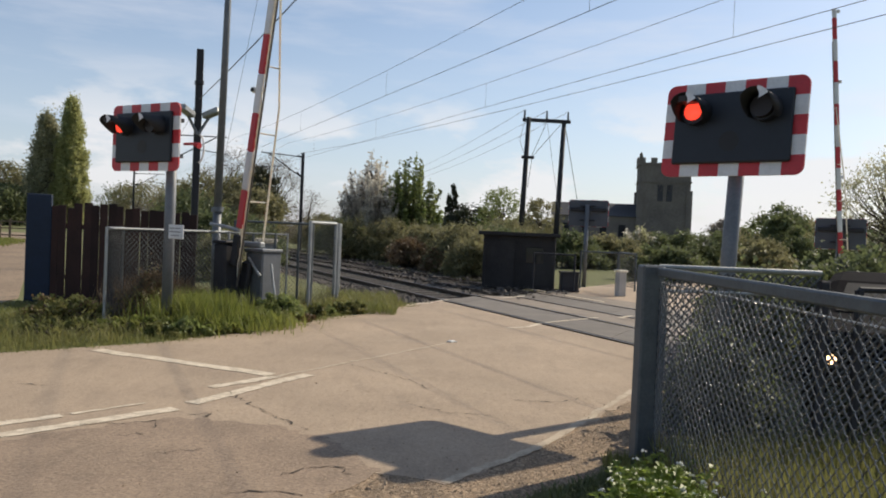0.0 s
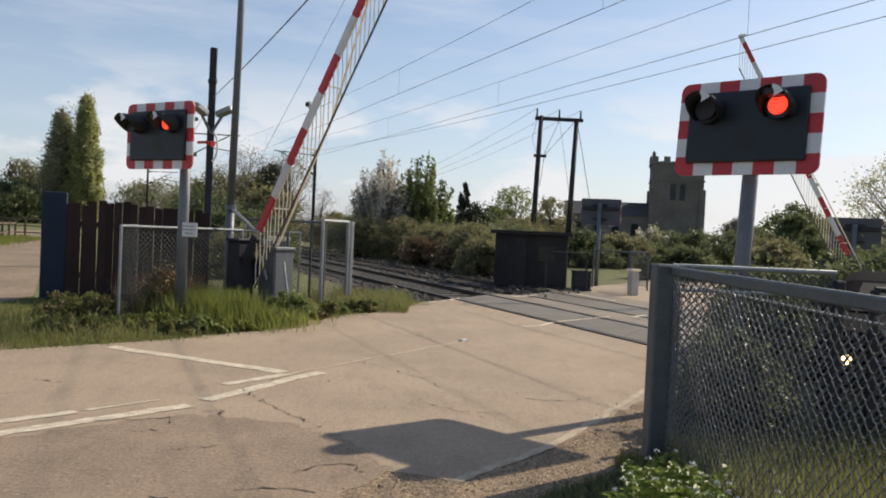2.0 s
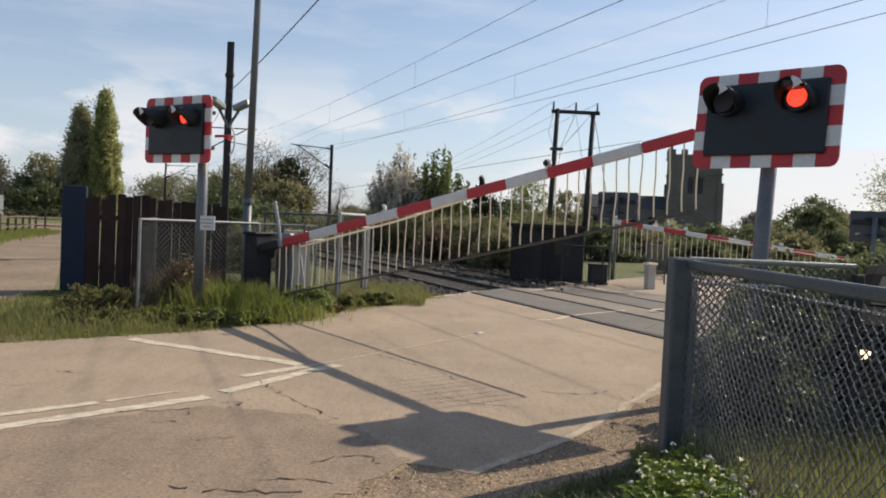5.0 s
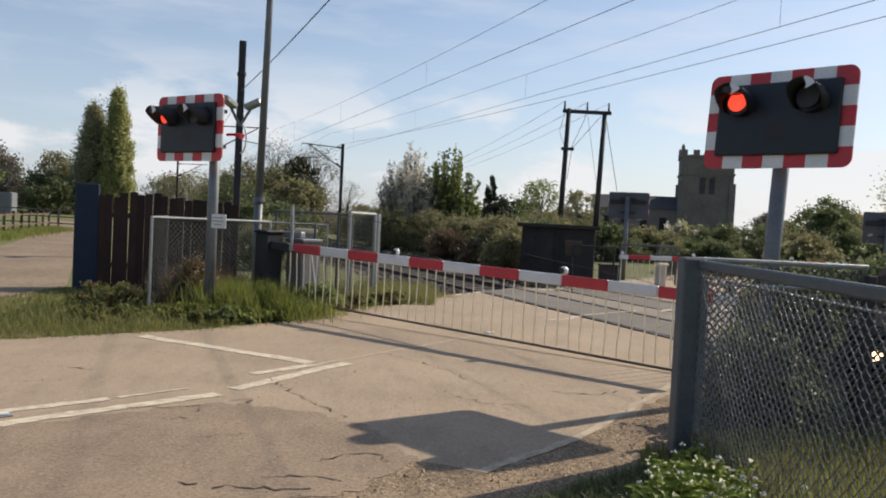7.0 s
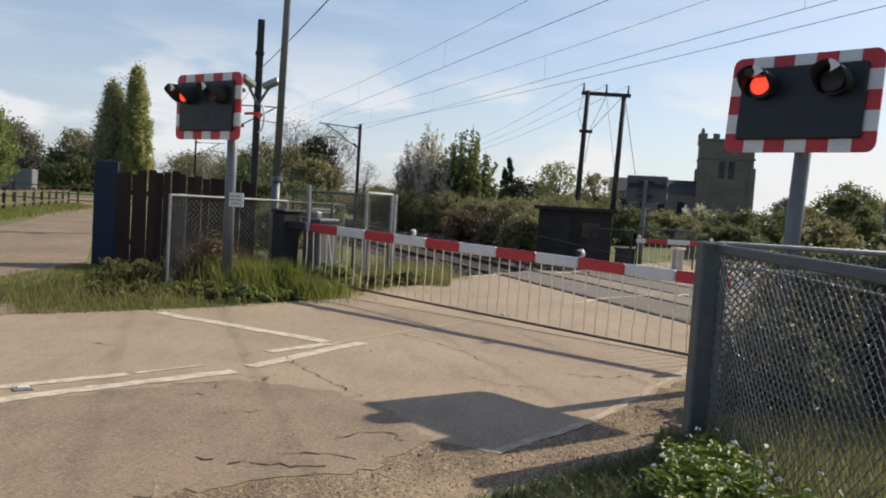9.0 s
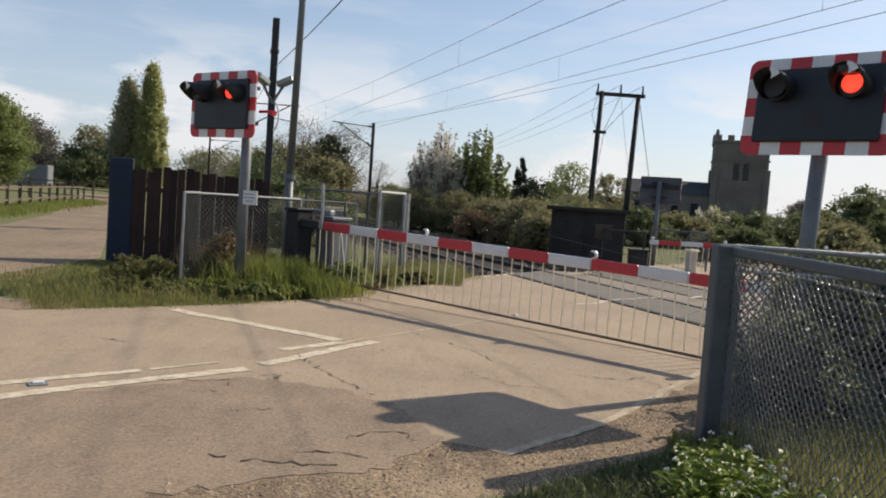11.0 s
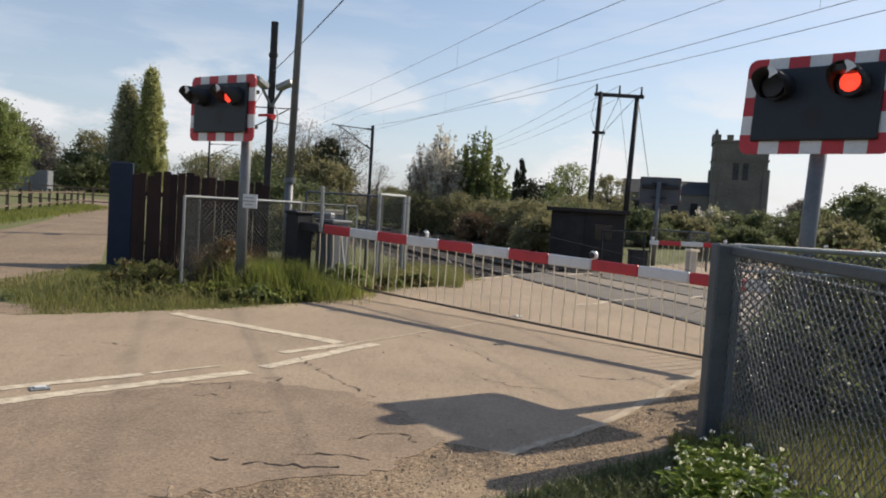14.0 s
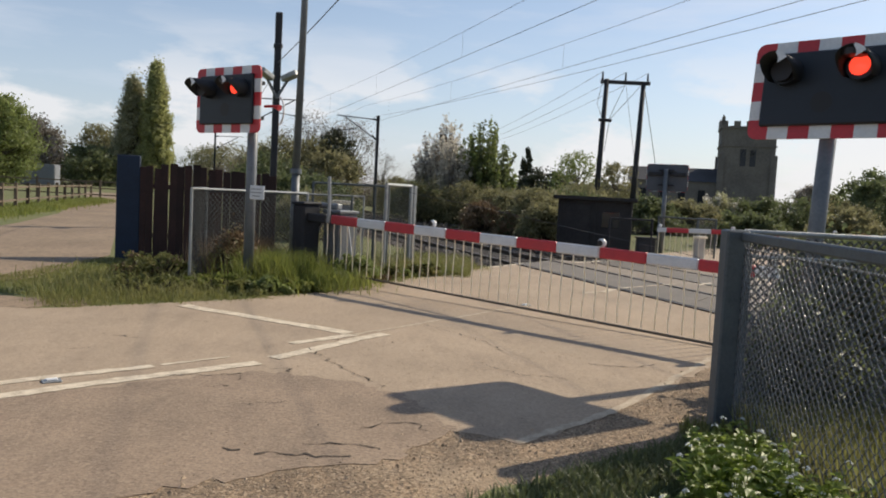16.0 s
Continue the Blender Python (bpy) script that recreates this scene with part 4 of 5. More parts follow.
locker = thing("equipment_cabinet", "pale grey equipment cabinet with a white lid behind the mesh", "cabinet", pose(-2.63, 16.6, 0, 0, 0, 8))
Shape().box((0, 0, 0.58), (0.4, 0.36, 1.2), bevel=0.02).done("body", GALV, locker)
Shape().box((0, 0, 1.2), (0.46, 0.42, 0.09), bevel=0.02).done("lid", BAR_WHITE, locker, "white lid")
Shape().box((0.03, -0.187, 0.62), (0.3, 0.012, 0.9), bevel=0.005).done("door", GALV, locker)

tall = thing("lighting_column", "tall grey steel column beside the railway", "pole", pose(-3.61, 16.4, 0))
Shape().rod((0, 0, -0.1), (0, 0, 1.75), 0.085, n=14).done("base", GREY_POLE, tall, smooth=True)
Shape().rod((0, 0, 1.75), (0, 0, 1.85), 0.12, n=14).done("collar", GREY_POLE, tall)
Shape().rod((0, 0, 1.85), (0.1, 0.0, 9.5), 0.08, 0.055, n=14).done("shaft", GREY_POLE, tall, smooth=True)


def hanging(shape, a, b, sag, r, n=14):
    a, b = Vector(a), Vector(b)
    pts = [a.lerp(b, i / n) - Vector((0, 0, sag * 4 * (i / n) * (1 - i / n))) for i in range(n + 1)]
    shape.path(pts, r, 5)
    return pts


for off, nm in ((0.66, "contact and catenary wires above the nearer track"), (4.0, "contact and catenary wires above the farther track")):
    line = thing("overhead_wire", nm, "wires")
    low, high = Shape(), Shape()
    for s0, s1 in ((-55, -5), (-5, 50), (50, 95), (95, 140), (140, 185), (185, 230)):
        c = hanging(low, tp(s0, off, 5.59), tp(s1, off, 5.59), 0.03, 0.007, 26)
        t = hanging(high, tp(s0, off, 6.81), tp(s1, off, 6.81), 0.5, 0.006, 26)
        if s0 < 100:
            for k in range(3, 26, 5):
                Shape().rod(c[k], t[k], 0.004, n=4).done("dropper", WIRE, line)
    low.done("contact_wire", WIRE, line)
    high.done("catenary_wire", WIRE, line)
feeder = thing("overhead_wire", "single return wire hung along the mast tops", "wires")
sh = Shape()
hanging(sh, tp(-20, 7.4, 6.85), (-6.75, 57.5, 6.85), 0.62, 0.0085, 24)
hanging(sh, (-6.75, 57.5, 6.85), (*tp(105, 7.6), 6.9), 0.4, 0.015)
sh.done("wire", WIRE, feeder)
stay = thing("overhead_wire", "single wire along the nearer line of masts", "wires")
near_wire = Shape()
hanging(near_wire, (5.55, -6.4, 5.8), (-6.3, 25.4, 5.37), 0.3, 0.012, 20)
hanging(near_wire, (-6.3, 25.4, 5.37), (*tp(50, -3.0), 6.4), 0.3, 0.01)
near_wire.done("wire", WIRE, stay)

h_pole = thing("power_pole", "twin-legged wooden power pole with a crossbar", "power pole", pose(0, 0, -0.15))
for x, top in ((7.24, 8.35), (9.24, 8.2)):
    Shape().rod((x - 0.22, 44, -0.1), (x, 44, top), 0.17, 0.13, n=10).done("leg", DARK_STEEL, h_pole, smooth=True)
Shape().box((8.25, 44, 8.2), (2.7, 0.16, 0.2), bevel=0.02).done("crossbar", DARK_STEEL, h_pole)
for x in (7.0, 8.25, 9.45):
    Shape().rod((x, 44, 8.3), (x, 44, 8.75), 0.06, 0.04, n=8).done("insulator", DARK_STEEL, h_pole)
Shape().box((7.24, 43.8, 6.1), (0.7, 0.2, 0.16), bevel=0.02).done("switch", DARK_STEEL, h_pole)
Shape().path([(9.2, 44, 8.2), (7.45, 43.8, 6.1)], 0.015, 5).path([(8.25, 44, 8.1), (7.5, 43.8, 6.3), (7.3, 43.8, 4.4)], 0.015, 5).path([(7.0, 44, 8.1), (6.75, 43.8, 7.0), (7.1, 43.8, 6.1)], 0.012, 5).done("jumper_wire", WIRE, h_pole)
Shape().path([(9.3, 44, 8.0), (11.0, 44, 0.0)], 0.018, 5).path([(8.3, 44, 8.0), (9.0, 43.0, 3.0)], 0.01, 5).done("stay_wire", WIRE, h_pole)
power = thing("overhead_wire", "power lines leading away from the twin pole", "wires")
pw = Shape()
for x in (7.0, 8.25, 9.45):
    hanging(pw, (x, 44, 8.6), (x - 14, 130, 8.6), 1.2, 0.011)
pw.done("wire", WIRE, power)


# ---- church and other buildings ----
church = thing("church", "grey stone church with a square battlemented tower", "church", pose(38.3, 112, -0.16, 0, 0, -14))
Shape().box((0, 0, 6.3), (7.0, 7.0, 12.6), bevel=0.15).done("tower", CHURCH, church)
Shape().box((0, 0, 10.2), (7.25, 7.25, 0.25)).box((0, 0, 12.65), (7.3, 7.3, 0.3)).done("string_course", CHURCH, church)
for i in range(5):
    for sx, sy in ((1, 0), (-1, 0), (0, 1), (0, -1)):
        o = (i - 2) * 1.6
        Shape().box((sx * 3.4 if sx else o, sy * 3.4 if sy else o, 13.15), (0.35 if sx else 0.85, 0.35 if sy else 0.85, 0.75)).done("merlon", CHURCH, church)
for sx in (-1, 1):
    for sy in (-1, 1):
        Shape().box((sx * 3.4, sy * 3.4, 13.5), (0.45, 0.45, 1.0)).rod((sx * 3.4, sy * 3.4, 13.9), (sx * 3.4, sy * 3.4, 14.3), 0.25, 0.05, n=6).done("pinnacle", CHURCH, church)
        Shape().box((sx * 3.35, sy * 3.35, 4.5), (0.8, 0.8, 9.0)).done("buttress", CHURCH, church)
for x in (-1.0, 0.25):
    w = Shape().box((x + 0.4, -3.52, 8.6), (0.75, 0.12, 2.3)).done("window", SLATE, church)
Shape().rod((0.0, -3.45, 9.55), (0.0, -3.58, 9.55), 0.9, n=16).done("window_head", CHURCH, church)
Shape().box((-9.3, 0.3, 2.6), (12.0, 7.5, 5.2), bevel=0.1).done("nave", CHURCH, church)
roof = Shape()
roof.add([(-15.6, -3.8, 5.1), (-3.2, -3.8, 5.1), (-3.2, 4.3, 5.1), (-15.6, 4.3, 5.1), (-15.6, 0.3, 7.1), (-3.2, 0.3, 7.1)], [(0, 1, 5, 4), (2, 3, 4, 5), (0, 4, 3), (1, 2, 5), (3, 2, 1, 0)])
roof.done("roof", SLATE, church)
for x in (-13.4, -10.8, -8.2, -5.6):
    Shape().box((x, -3.5, 3.1), (0.9, 0.14, 1.7)).done("window", DARKNESS, church)
Shape().box((-19.5, 1, 1.8), (8, 5, 3.6), bevel=0.1).box((-19.5, 1, 3.8), (8.4, 5.4, 0.6)).done("chancel", CHURCH, church)

hut = thing("railway_hut", "small black timber railway hut with a flat roof", "hut", pose(4.2, 26.0, -0.16, 0, 0, -12))
Shape().box((0, 0, 0.85), (2.3, 2.0, 1.7), bevel=0.02).done("body", HUT, hut)
Shape().box((0, -0.05, 1.75), (2.6, 2.3, 0.12), bevel=0.02).done("roof", HUT, hut)
Shape().box((-0.5, -1.01, 0.8), (0.75, 0.03, 1.5), bevel=0.01).done("door", HUT, hut)
Shape().box((0.5, -1.01, 1.1), (0.55, 0.03, 0.5), bevel=0.01).done("window", GLASS, hut)
for x in (-1.1, 0.0, 1.1):
    Shape().box((x, -1.02, 0.85), (0.08, 0.05, 1.7)).done("cover_strip", HUT, hut)
kiosk = thing("equipment_cabinet", "low dark equipment cabinet beside the hut", "cabinet", pose(5.55, 24.6, -0.16))
Shape().box((0, 0, 0.3), (0.55, 0.4, 0.6), bevel=0.03).done("body", DARK_STEEL, kiosk)
Shape().box((0, -0.02, 0.62), (0.6, 0.46, 0.05), bevel=0.01).done("lid", DARK_STEEL, kiosk)
box_car = thing("storage_container", "grey steel storage container at the field edge", "container", pose(-55, 100, 0, 0, 0, 12))
Shape().box((0, 0, 1.3), (4.6, 2.4, 2.6), bevel=0.03).done("body", CONTAINER, box_car)
for i in range(10):
    Shape().box((-2.1 + 0.46 * i, -1.22, 1.3), (0.12, 0.06, 2.3)).done("rib", CONTAINER, box_car)
Shape().box((2.34, 0, 1.3), (0.05, 2.2, 2.4)).done("door", CONTAINER, box_car)


def paddock(pts, h, rails, step, label, m):
    ob = thing("post_and_rail_fence", label, "fence", group="field fences")
    for a, b in zip(pts, pts[1:]):
        a, b = Vector(a), Vector(b)
        n = max(1, round((b - a).length / step))
        for i in range(n + 1):
            p = a.lerp(b, i / n)
            Shape().box((0, 0, h / 2), (0.12, 0.12, h), pose(p.x, p.y, 0, 0, 0, 20)).done("post", m, ob)
        for k in range(rails):
            z = h * (k + 0.75) / (rails + 0.1)
            Shape().rod((a.x, a.y, z), (b.x, b.y, z), 0.05, n=4).done("rail", m, ob)


paddock([(-52, 47.5), (-27, 49), (-18.5, 48)], 1.25, 3, 3.6, "weathered three-rail timber fence round the paddock", RAILING_WOOD)
paddock([(-14.5, 21), (-16.4, 26.5), (-18.3, 32.5), (-20.6, 40), (-22.6, 47)], 1.05, 2, 1.9, "low two-rail fence along the dusty track", RAILING_WOOD)


# ---- trees, bushes and grass ----
def scatter(sh, centres, radii, per, size, seed, k=0, long=1.6, droop=0.0):
    g = np.random.default_rng(seed)
    for c, r in zip(centres, radii):
        n = per if np.isscalar(per) else int(per)
        p = np.array(c) + g.normal(0, 0.55, (n, 3)) * np.array(r)
        u = g.normal(0, 1, (n, 3))
        u /= np.linalg.norm(u, axis=1)[:, None]
        w = np.cross(u, g.normal(0, 1, (n, 3)))
        w /= np.linalg.norm(w, axis=1)[:, None]
        s = size * g.uniform(0.6, 1.35, (n, 1))
        sh.quads(p, u * s * long * 0.5, w * s * 0.5, k)
    return sh


def tree(label, base, h, w, leaf, size, clumps, per, seed, trunk=0.35, low=0.25, narrow=False, clump=0.28, second=None, category="tree", trunk_r=None, z=0.0, sparse=0):
    ob = thing("tree", label, category, pose(*base, z))
    g = np.random.default_rng(seed)
    clumps, per, size, clump = clumps * 3, int(per * 0.52), size * 0.42, clump * 0.5
    tr = trunk_r or h * 0.018
    limbs = Shape()
    lean = g.normal(0, 0.02 * h, 2)
    mid = Vector((lean[0], lean[1], h * (0.85 if narrow else 0.6)))
    prev = Vector((0, 0, -0.1))
    for i in range(1, 6):
        nxt = Vector((0, 0, 0)).lerp(mid, i / 5) + Vector((g.normal(0, 0.008 * h), g.normal(0, 0.008 * h), 0))
        limbs.rod(prev, nxt, tr * (1.1 - 0.17 * (i - 1)), tr * (1.1 - 0.17 * i), n=7)
        prev = nxt
    cs, rs = [], []
    for _ in range(clumps):
        t = g.uniform(0, 1)
        if narrow:
            zz = h * (low + (1 - low) * t)
            rad = w / 2 * (1 - t) ** 0.55 * min(1.0, 0.5 + 2.2 * t)
        else:
            zz = h * (low + (1 - low) * t)
            rad = w / 2 * math.sqrt(max(0.03, 1 - (2 * t - 0.85) ** 2 / 1.35))
        a, q = g.uniform(0, 6.283), math.sqrt(g.uniform(0.1, 1))
        c = (rad * q * math.cos(a) + lean[0] * t, rad * q * math.sin(a) + lean[1] * t, zz)
        cs.append(c)
        r = w * clump * g.uniform(0.55, 1.2) * (0.6 if narrow else 1)
        rs.append((r, r, r * (1.7 if narrow else 0.75)))
        root = Vector((0, 0, 0)).lerp(mid, min(1, max(0.25, zz / mid.z * 0.62)))
        bend = root.lerp(Vector(c), 0.55) + Vector((0, 0, -0.04 * h))
        limbs.rod(root, bend, tr * 0.36, tr * 0.2, n=5, caps=False).rod(bend, c, tr * 0.2, tr * 0.05, n=4, caps=False)
        for _ in range(sparse):
            tip = Vector(c) + Vector(g.normal(0, 1, 3)) * r * 0.7
            limbs.rod(Vector(c), tip, tr * 0.06, tr * 0.015, n=3, caps=False)
    limbs.done("trunk", BARK, ob, smooth=True)
    crown = scatter(Shape(), cs, rs, per, size, seed + 1)
    mats = [leaf]
    if second:
        mats.append(second)
        scatter(crown, [(c[0] * 1.05, c[1] * 1.05, c[2] + 0.05 * h) for c in cs[::2]], rs[::2], per // 2, size, seed + 2, 1)
    crown.done("crown", mats, ob)
    return ob


def bush(label, base, size3, leaf, size, clumps, per, seed, z=0.0, second=None):
    ob = thing("bush", label, "bush", pose(*base, z))
    g = np.random.default_rng(seed)
    clumps, per, size = clumps * 3, int(per * 0.7), size * 0.42
    stems = Shape()
    cs, rs = [], []
    for _ in range(clumps):
        a, q, t = g.uniform(0, 6.283), math.sqrt(g.uniform(0, 1)), g.uniform(0.15, 1)
        k = math.sqrt(max(0.1, 1 - t * t * 0.8))
        c = (size3[0] / 2 * q * k * math.cos(a), size3[1] / 2 * q * k * math.sin(a), size3[2] * t * g.uniform(0.7, 1.0))
        r = min(size3) * g.uniform(0.1, 0.24)
        cs.append(c)
        rs.append((r, r, r * 0.8))
        stems.rod((c[0] * 0.4, c[1] * 0.4, -0.05), c, 0.025, 0.008, n=4, caps=False)
    stems.done("stem", BARK, ob)
    sh = scatter(Shape(), cs, rs, per, size, seed + 1)
    if second:
        scatter(sh, cs[::3], rs[::3], per // 2, size, seed + 2, 1)
    sh.done("foliage", [leaf, second] if second else leaf, ob)
    return ob


# far side of the railway, from the blossom tree to the church
def vase_tree(label, base, h, w, leaves, shoots, per, size, seed, z=0.0, low=0.25):
    """A young tree of many upward shoots that fan out from the foot, leafy along their upper part."""
    ob = thing("tree", label, "tree", pose(*base, z))
    g = np.random.default_rng(seed)
    wood, crown = Shape(), Shape()
    for _ in range(shoots):
        a, q = g.uniform(0, 6.283), math.sqrt(g.uniform(0.0, 1))
        top = Vector((w / 2 * q * math.cos(a), w / 2 * q * math.sin(a), h * (1 - 0.38 * q ** 1.5) * g.uniform(0.62, 1.03)))
        root = Vector((0.12 * top.x, 0.12 * top.y, -0.1))
        bend = root.lerp(top, 0.45) + Vector((0.12 * top.x, 0.12 * top.y, -0.02 * h))
        wood.rod(root, bend, 0.05, 0.03, n=5, caps=False).rod(bend, top, 0.03, 0.006, n=4, caps=False)
        n = max(4, int(per * g.uniform(0.6, 1.3)))
        t = low + (1 - low) * g.uniform(0, 1, n) ** 0.8
        lo, mi, hi = (np.array(v)[None, :] for v in (root, bend, top))
        k = np.clip(t[:, None], 0, 1)
        p = lo * (1 - k) ** 2 + 2 * mi * k * (1 - k) + hi * k ** 2 + g.normal(0, 0.11, (n, 3)) * (1.6 - k)
        u = g.normal(0, 1, (n, 3)) + np.array([0, 0, 0.6])
        u /= np.linalg.norm(u, axis=1)[:, None]
        v = np.cross(u, g.normal(0, 1, (n, 3)))
        v /= np.linalg.norm(v, axis=1)[:, None]
        r = size * g.uniform(0.6, 1.3, (n, 1))
        crown.quads(p, u * r * 0.8, v * r * 0.42, int(g.integers(len(leaves))))
    wood.done("trunk", BARK, ob, smooth=True)
    crown.done("crown", list(leaves), ob)
    return ob


vase_tree("flowering tree full of white blossom beside the railway", (-1.35, 47), 6.3, 4.3, (BLOSSOM, BLOSSOM, BLOSSOM, TWIGS), 150, 140, 0.08, 11, z=-0.16)
vase_tree("young green tree beside the white blossom", (0.85, 46.5), 6.35, 3.8, (LEAF, LEAF_DARK), 95, 160, 0.1, 12, z=-0.16, low=0.2)
tree("small pale leafless tree beside the railway", (-4.0, 60), 3.6, 2.2, TWIGS, 0.09, 14, 60, 13, z=-0.16, sparse=5)
tree("small leafless tree by the overhead line mast", (-7.4, 68), 4.6, 3.4, TWIGS, 0.09, 18, 60, 14, z=-0.16, sparse=5)
for i, (x, y, w, d, h, lf) in enumerate((
    (-2.3, 44, 4.2, 3, 2.3, LEAF_OLIVE), (0.2, 43, 4, 3, 2.2, LEAF_OLIVE), (1.8, 41, 3.6, 3, 2.0, LEAF_OLIVE), (2.2, 37, 3.2, 3, 1.9, LEAF_OLIVE), (3.0, 34, 3, 3, 2.0, LEAF_OLIVE), (3.3, 31, 2.6, 2.6, 1.6, LEAF_OLIVE),
    (4.6, 36, 3, 3, 2.2, LEAF_DARK), (5.6, 40, 4, 3, 2.6, LEAF_OLIVE), (0.8, 36.5, 2.4, 2.4, 1.3, DRY), (-3.6, 52, 3.5, 3, 2.2, LEAF_DARK), (-5.5, 62, 5, 4, 2.4, LEAF_OLIVE), (-9, 80, 6, 5, 2.6, LEAF_OLIVE), (2.0, 33.5, 1.6, 1.6, 0.9, DRY),
)):
    bush("tangled green hedge bush beside the railway", (x, y), (w, d, h), lf, 0.11, 26, 260, 100 + i, -0.16, second=LEAF_DARK if i % 3 == 0 else None)
tree("dark ivy-covered trunk with a ragged top", (5.7, 80), 6.4, 2.0, IVY, 0.28, 12, 160, 21, low=0.15, narrow=True, z=-0.16, clump=0.3)
tree("low dark ivy tree beside the ragged trunk", (8.1, 80), 4.6, 4.2, IVY, 0.3, 20, 180, 22, low=0.15, z=-0.16)
tree("low dark ivy tree beside the ragged trunk", (6.2, 79), 3.6, 3.2, IVY, 0.3, 14, 160, 28, low=0.1, z=-0.16)
tree("thin young green tree behind the hut", (8.1, 60), 5.2, 3.6, LEAF, 0.18, 26, 90, 23, low=0.2, z=-0.16, sparse=2)
tree("thin young green tree behind the power pole", (10.6, 58), 4.4, 3.4, LEAF_OLIVE, 0.18, 24, 110, 24, low=0.15, z=-0.16)
vase_tree("pale flowering shrub before the church", (16.4, 52), 3.1, 2.7, (LEAF_PALE, LEAF_PALE, BLOSSOM), 80, 130, 0.085, 25, z=-0.16, low=0.1)
for i, (x, y, w, h, lf) in enumerate((
    (9.6, 44, 5, 2.0, LEAF_DARK), (13, 46, 5, 1.9, LEAF_OLIVE), (18.5, 52, 6, 2.4, LEAF_DARK), (22, 54, 6, 2.6, LEAF_DARK), (26, 56, 6, 2.5, LEAF_OLIVE), (30, 58, 7, 2.6, LEAF_DARK), (12.0, 34, 4, 1.5, LEAF_DARK),
    (15.5, 33, 4, 1.6, LEAF_OLIVE), (18.6, 32, 4, 1.7, LEAF_DARK), (21, 31, 4, 1.7, LEAF_OLIVE), (33, 60, 7, 3, LEAF_OLIVE), (28, 44, 5, 3, LEAF_DARK), (38, 64, 7, 3, LEAF_DARK),
)):
    bush("dense dark hedge beyond the crossing", (x, y), (w, 3.5, h), lf, 0.15, 28, 210, 140 + i, -0.16)
for i, (x, y, h, w, lf) in enumerate(((41, 96, 4.6, 4.5, TWIGS), (45, 100, 3.8, 4, LEAF_DARK), (34, 68, 5.2, 5.2, LEAF_DARK), (37.5, 72, 4.4, 5, LEAF_OLIVE), (30, 60, 4.0, 3.5, LEAF_DARK), (48, 105, 4, 5, LEAF), (44, 80, 4.2, 5, LEAF_OLIVE), (56, 100, 5, 6, LEAF_DARK), (66, 104, 6, 7, LEAF_OLIVE))):
    tree("small rounded tree on the far field edge", (x, y), h, w, lf, 0.3, 22, 130, 160 + i, low=0.15, z=-0.16)
tree("tall loose green tree beside the far barrier", (20.2, 31), 5.6, 4.4, LEAF_PALE, 0.12, 34, 90, 31, low=0.3, z=-0.16, sparse=2)
tree("tall loose green tree beside the far barrier", (24.5, 33), 5.2, 4.6, LEAF_PALE, 0.13, 30, 90, 32, low=0.25, z=-0.16, sparse=2)

# behind the timber fence and mast
for i, (x, y, h, w, lf) in enumerate((
    (-12.5, 62, 7.0, 5.5, TWIGS), (-9.3, 60, 6.6, 5.0, TWIGS), (-10.0, 58, 5.6, 3.2, IVY), (-9.2, 56, 4.2, 2.8, IVY), (-11, 56, 4.6, 5, LEAF_OLIVE), (-14.5, 60, 4.8, 5, LEAF_OLIVE), (-9, 52, 3.6, 4, LEAF_OLIVE),
    (-22, 84, 5.4, 6.5, LEAF_OLIVE), (-26, 92, 5.0, 6, TWIGS), (-19, 76, 4.2, 5, LEAF_OLIVE), (-36, 124, 5, 5, LEAF_OLIVE), (-11.6, 45, 3.0, 4, LEAF_DARK), (-31, 98, 5.8, 8, LEAF_OLIVE), (-35, 106, 5.6, 8, LEAF_DARK), (-27.5, 101, 5.4, 7, TWIGS),
)):
    tree("bare and ivy-clad trees in the railway hedge" if lf in (TWIGS, IVY) else "olive green hedge tree beside the railway", (x, y), h, w, lf, 0.12 if lf is TWIGS else 0.22, 30, 130, 200 + i, low=0.12, sparse=5 if lf is TWIGS else 0)
bush("rough dark shrubs under the railway trees", (-5.2, 27), (4, 3, 1.5), LEAF_DARK, 0.12, 22, 140, 230)
bush("rough dark shrubs under the railway trees", (-4.4, 22), (2.6, 3, 1.3), LEAF_OLIVE, 0.1, 20, 140, 231)
bush("rough dark shrubs under the railway trees", (-8.5, 40), (6, 4, 2.2), LEAF_DARK, 0.2, 22, 140, 232)

# poplars and the wood behind the paddock
tree("tall narrow yellow-green poplar", (-45.6, 115), 17.6, 5.7, LEAF_POPLAR, 0.36, 130, 240, 41, narrow=True, low=0.06, clump=0.34)
tree("tall narrow pale grey-green poplar", (-49.6, 116), 15.2, 7.2, LEAF_PALE, 0.36, 100, 170, 42, narrow=True, low=0.06, clump=0.34)
for i in range(22):
    x = -118 + 3.1 * i
    y = 118 + 9 * math.sin(i * 1.7)
    h = 9.4 + 1.1 * math.sin(i * 2.3) if i < 20 else 6.0 + 0.8 * math.sin(i * 2.3)
    tree("dark woodland tree behind the paddock", (x, y), h, 8.5, (LEAF_OLIVE, LEAF_DARK, TWIGS, LEAF_OLIVE)[i % 4], 0.4, 26, 130, 300 + i, low=0.08)
tree("fresh green tree at the paddock edge", (-47, 78), 8.6, 7.5, LEAF, 0.34, 46, 200, 351, low=0.1)
tree("fresh green tree at the paddock edge", (-53, 84), 8.0, 8.5, LEAF, 0.34, 40, 180, 352, low=0.1)
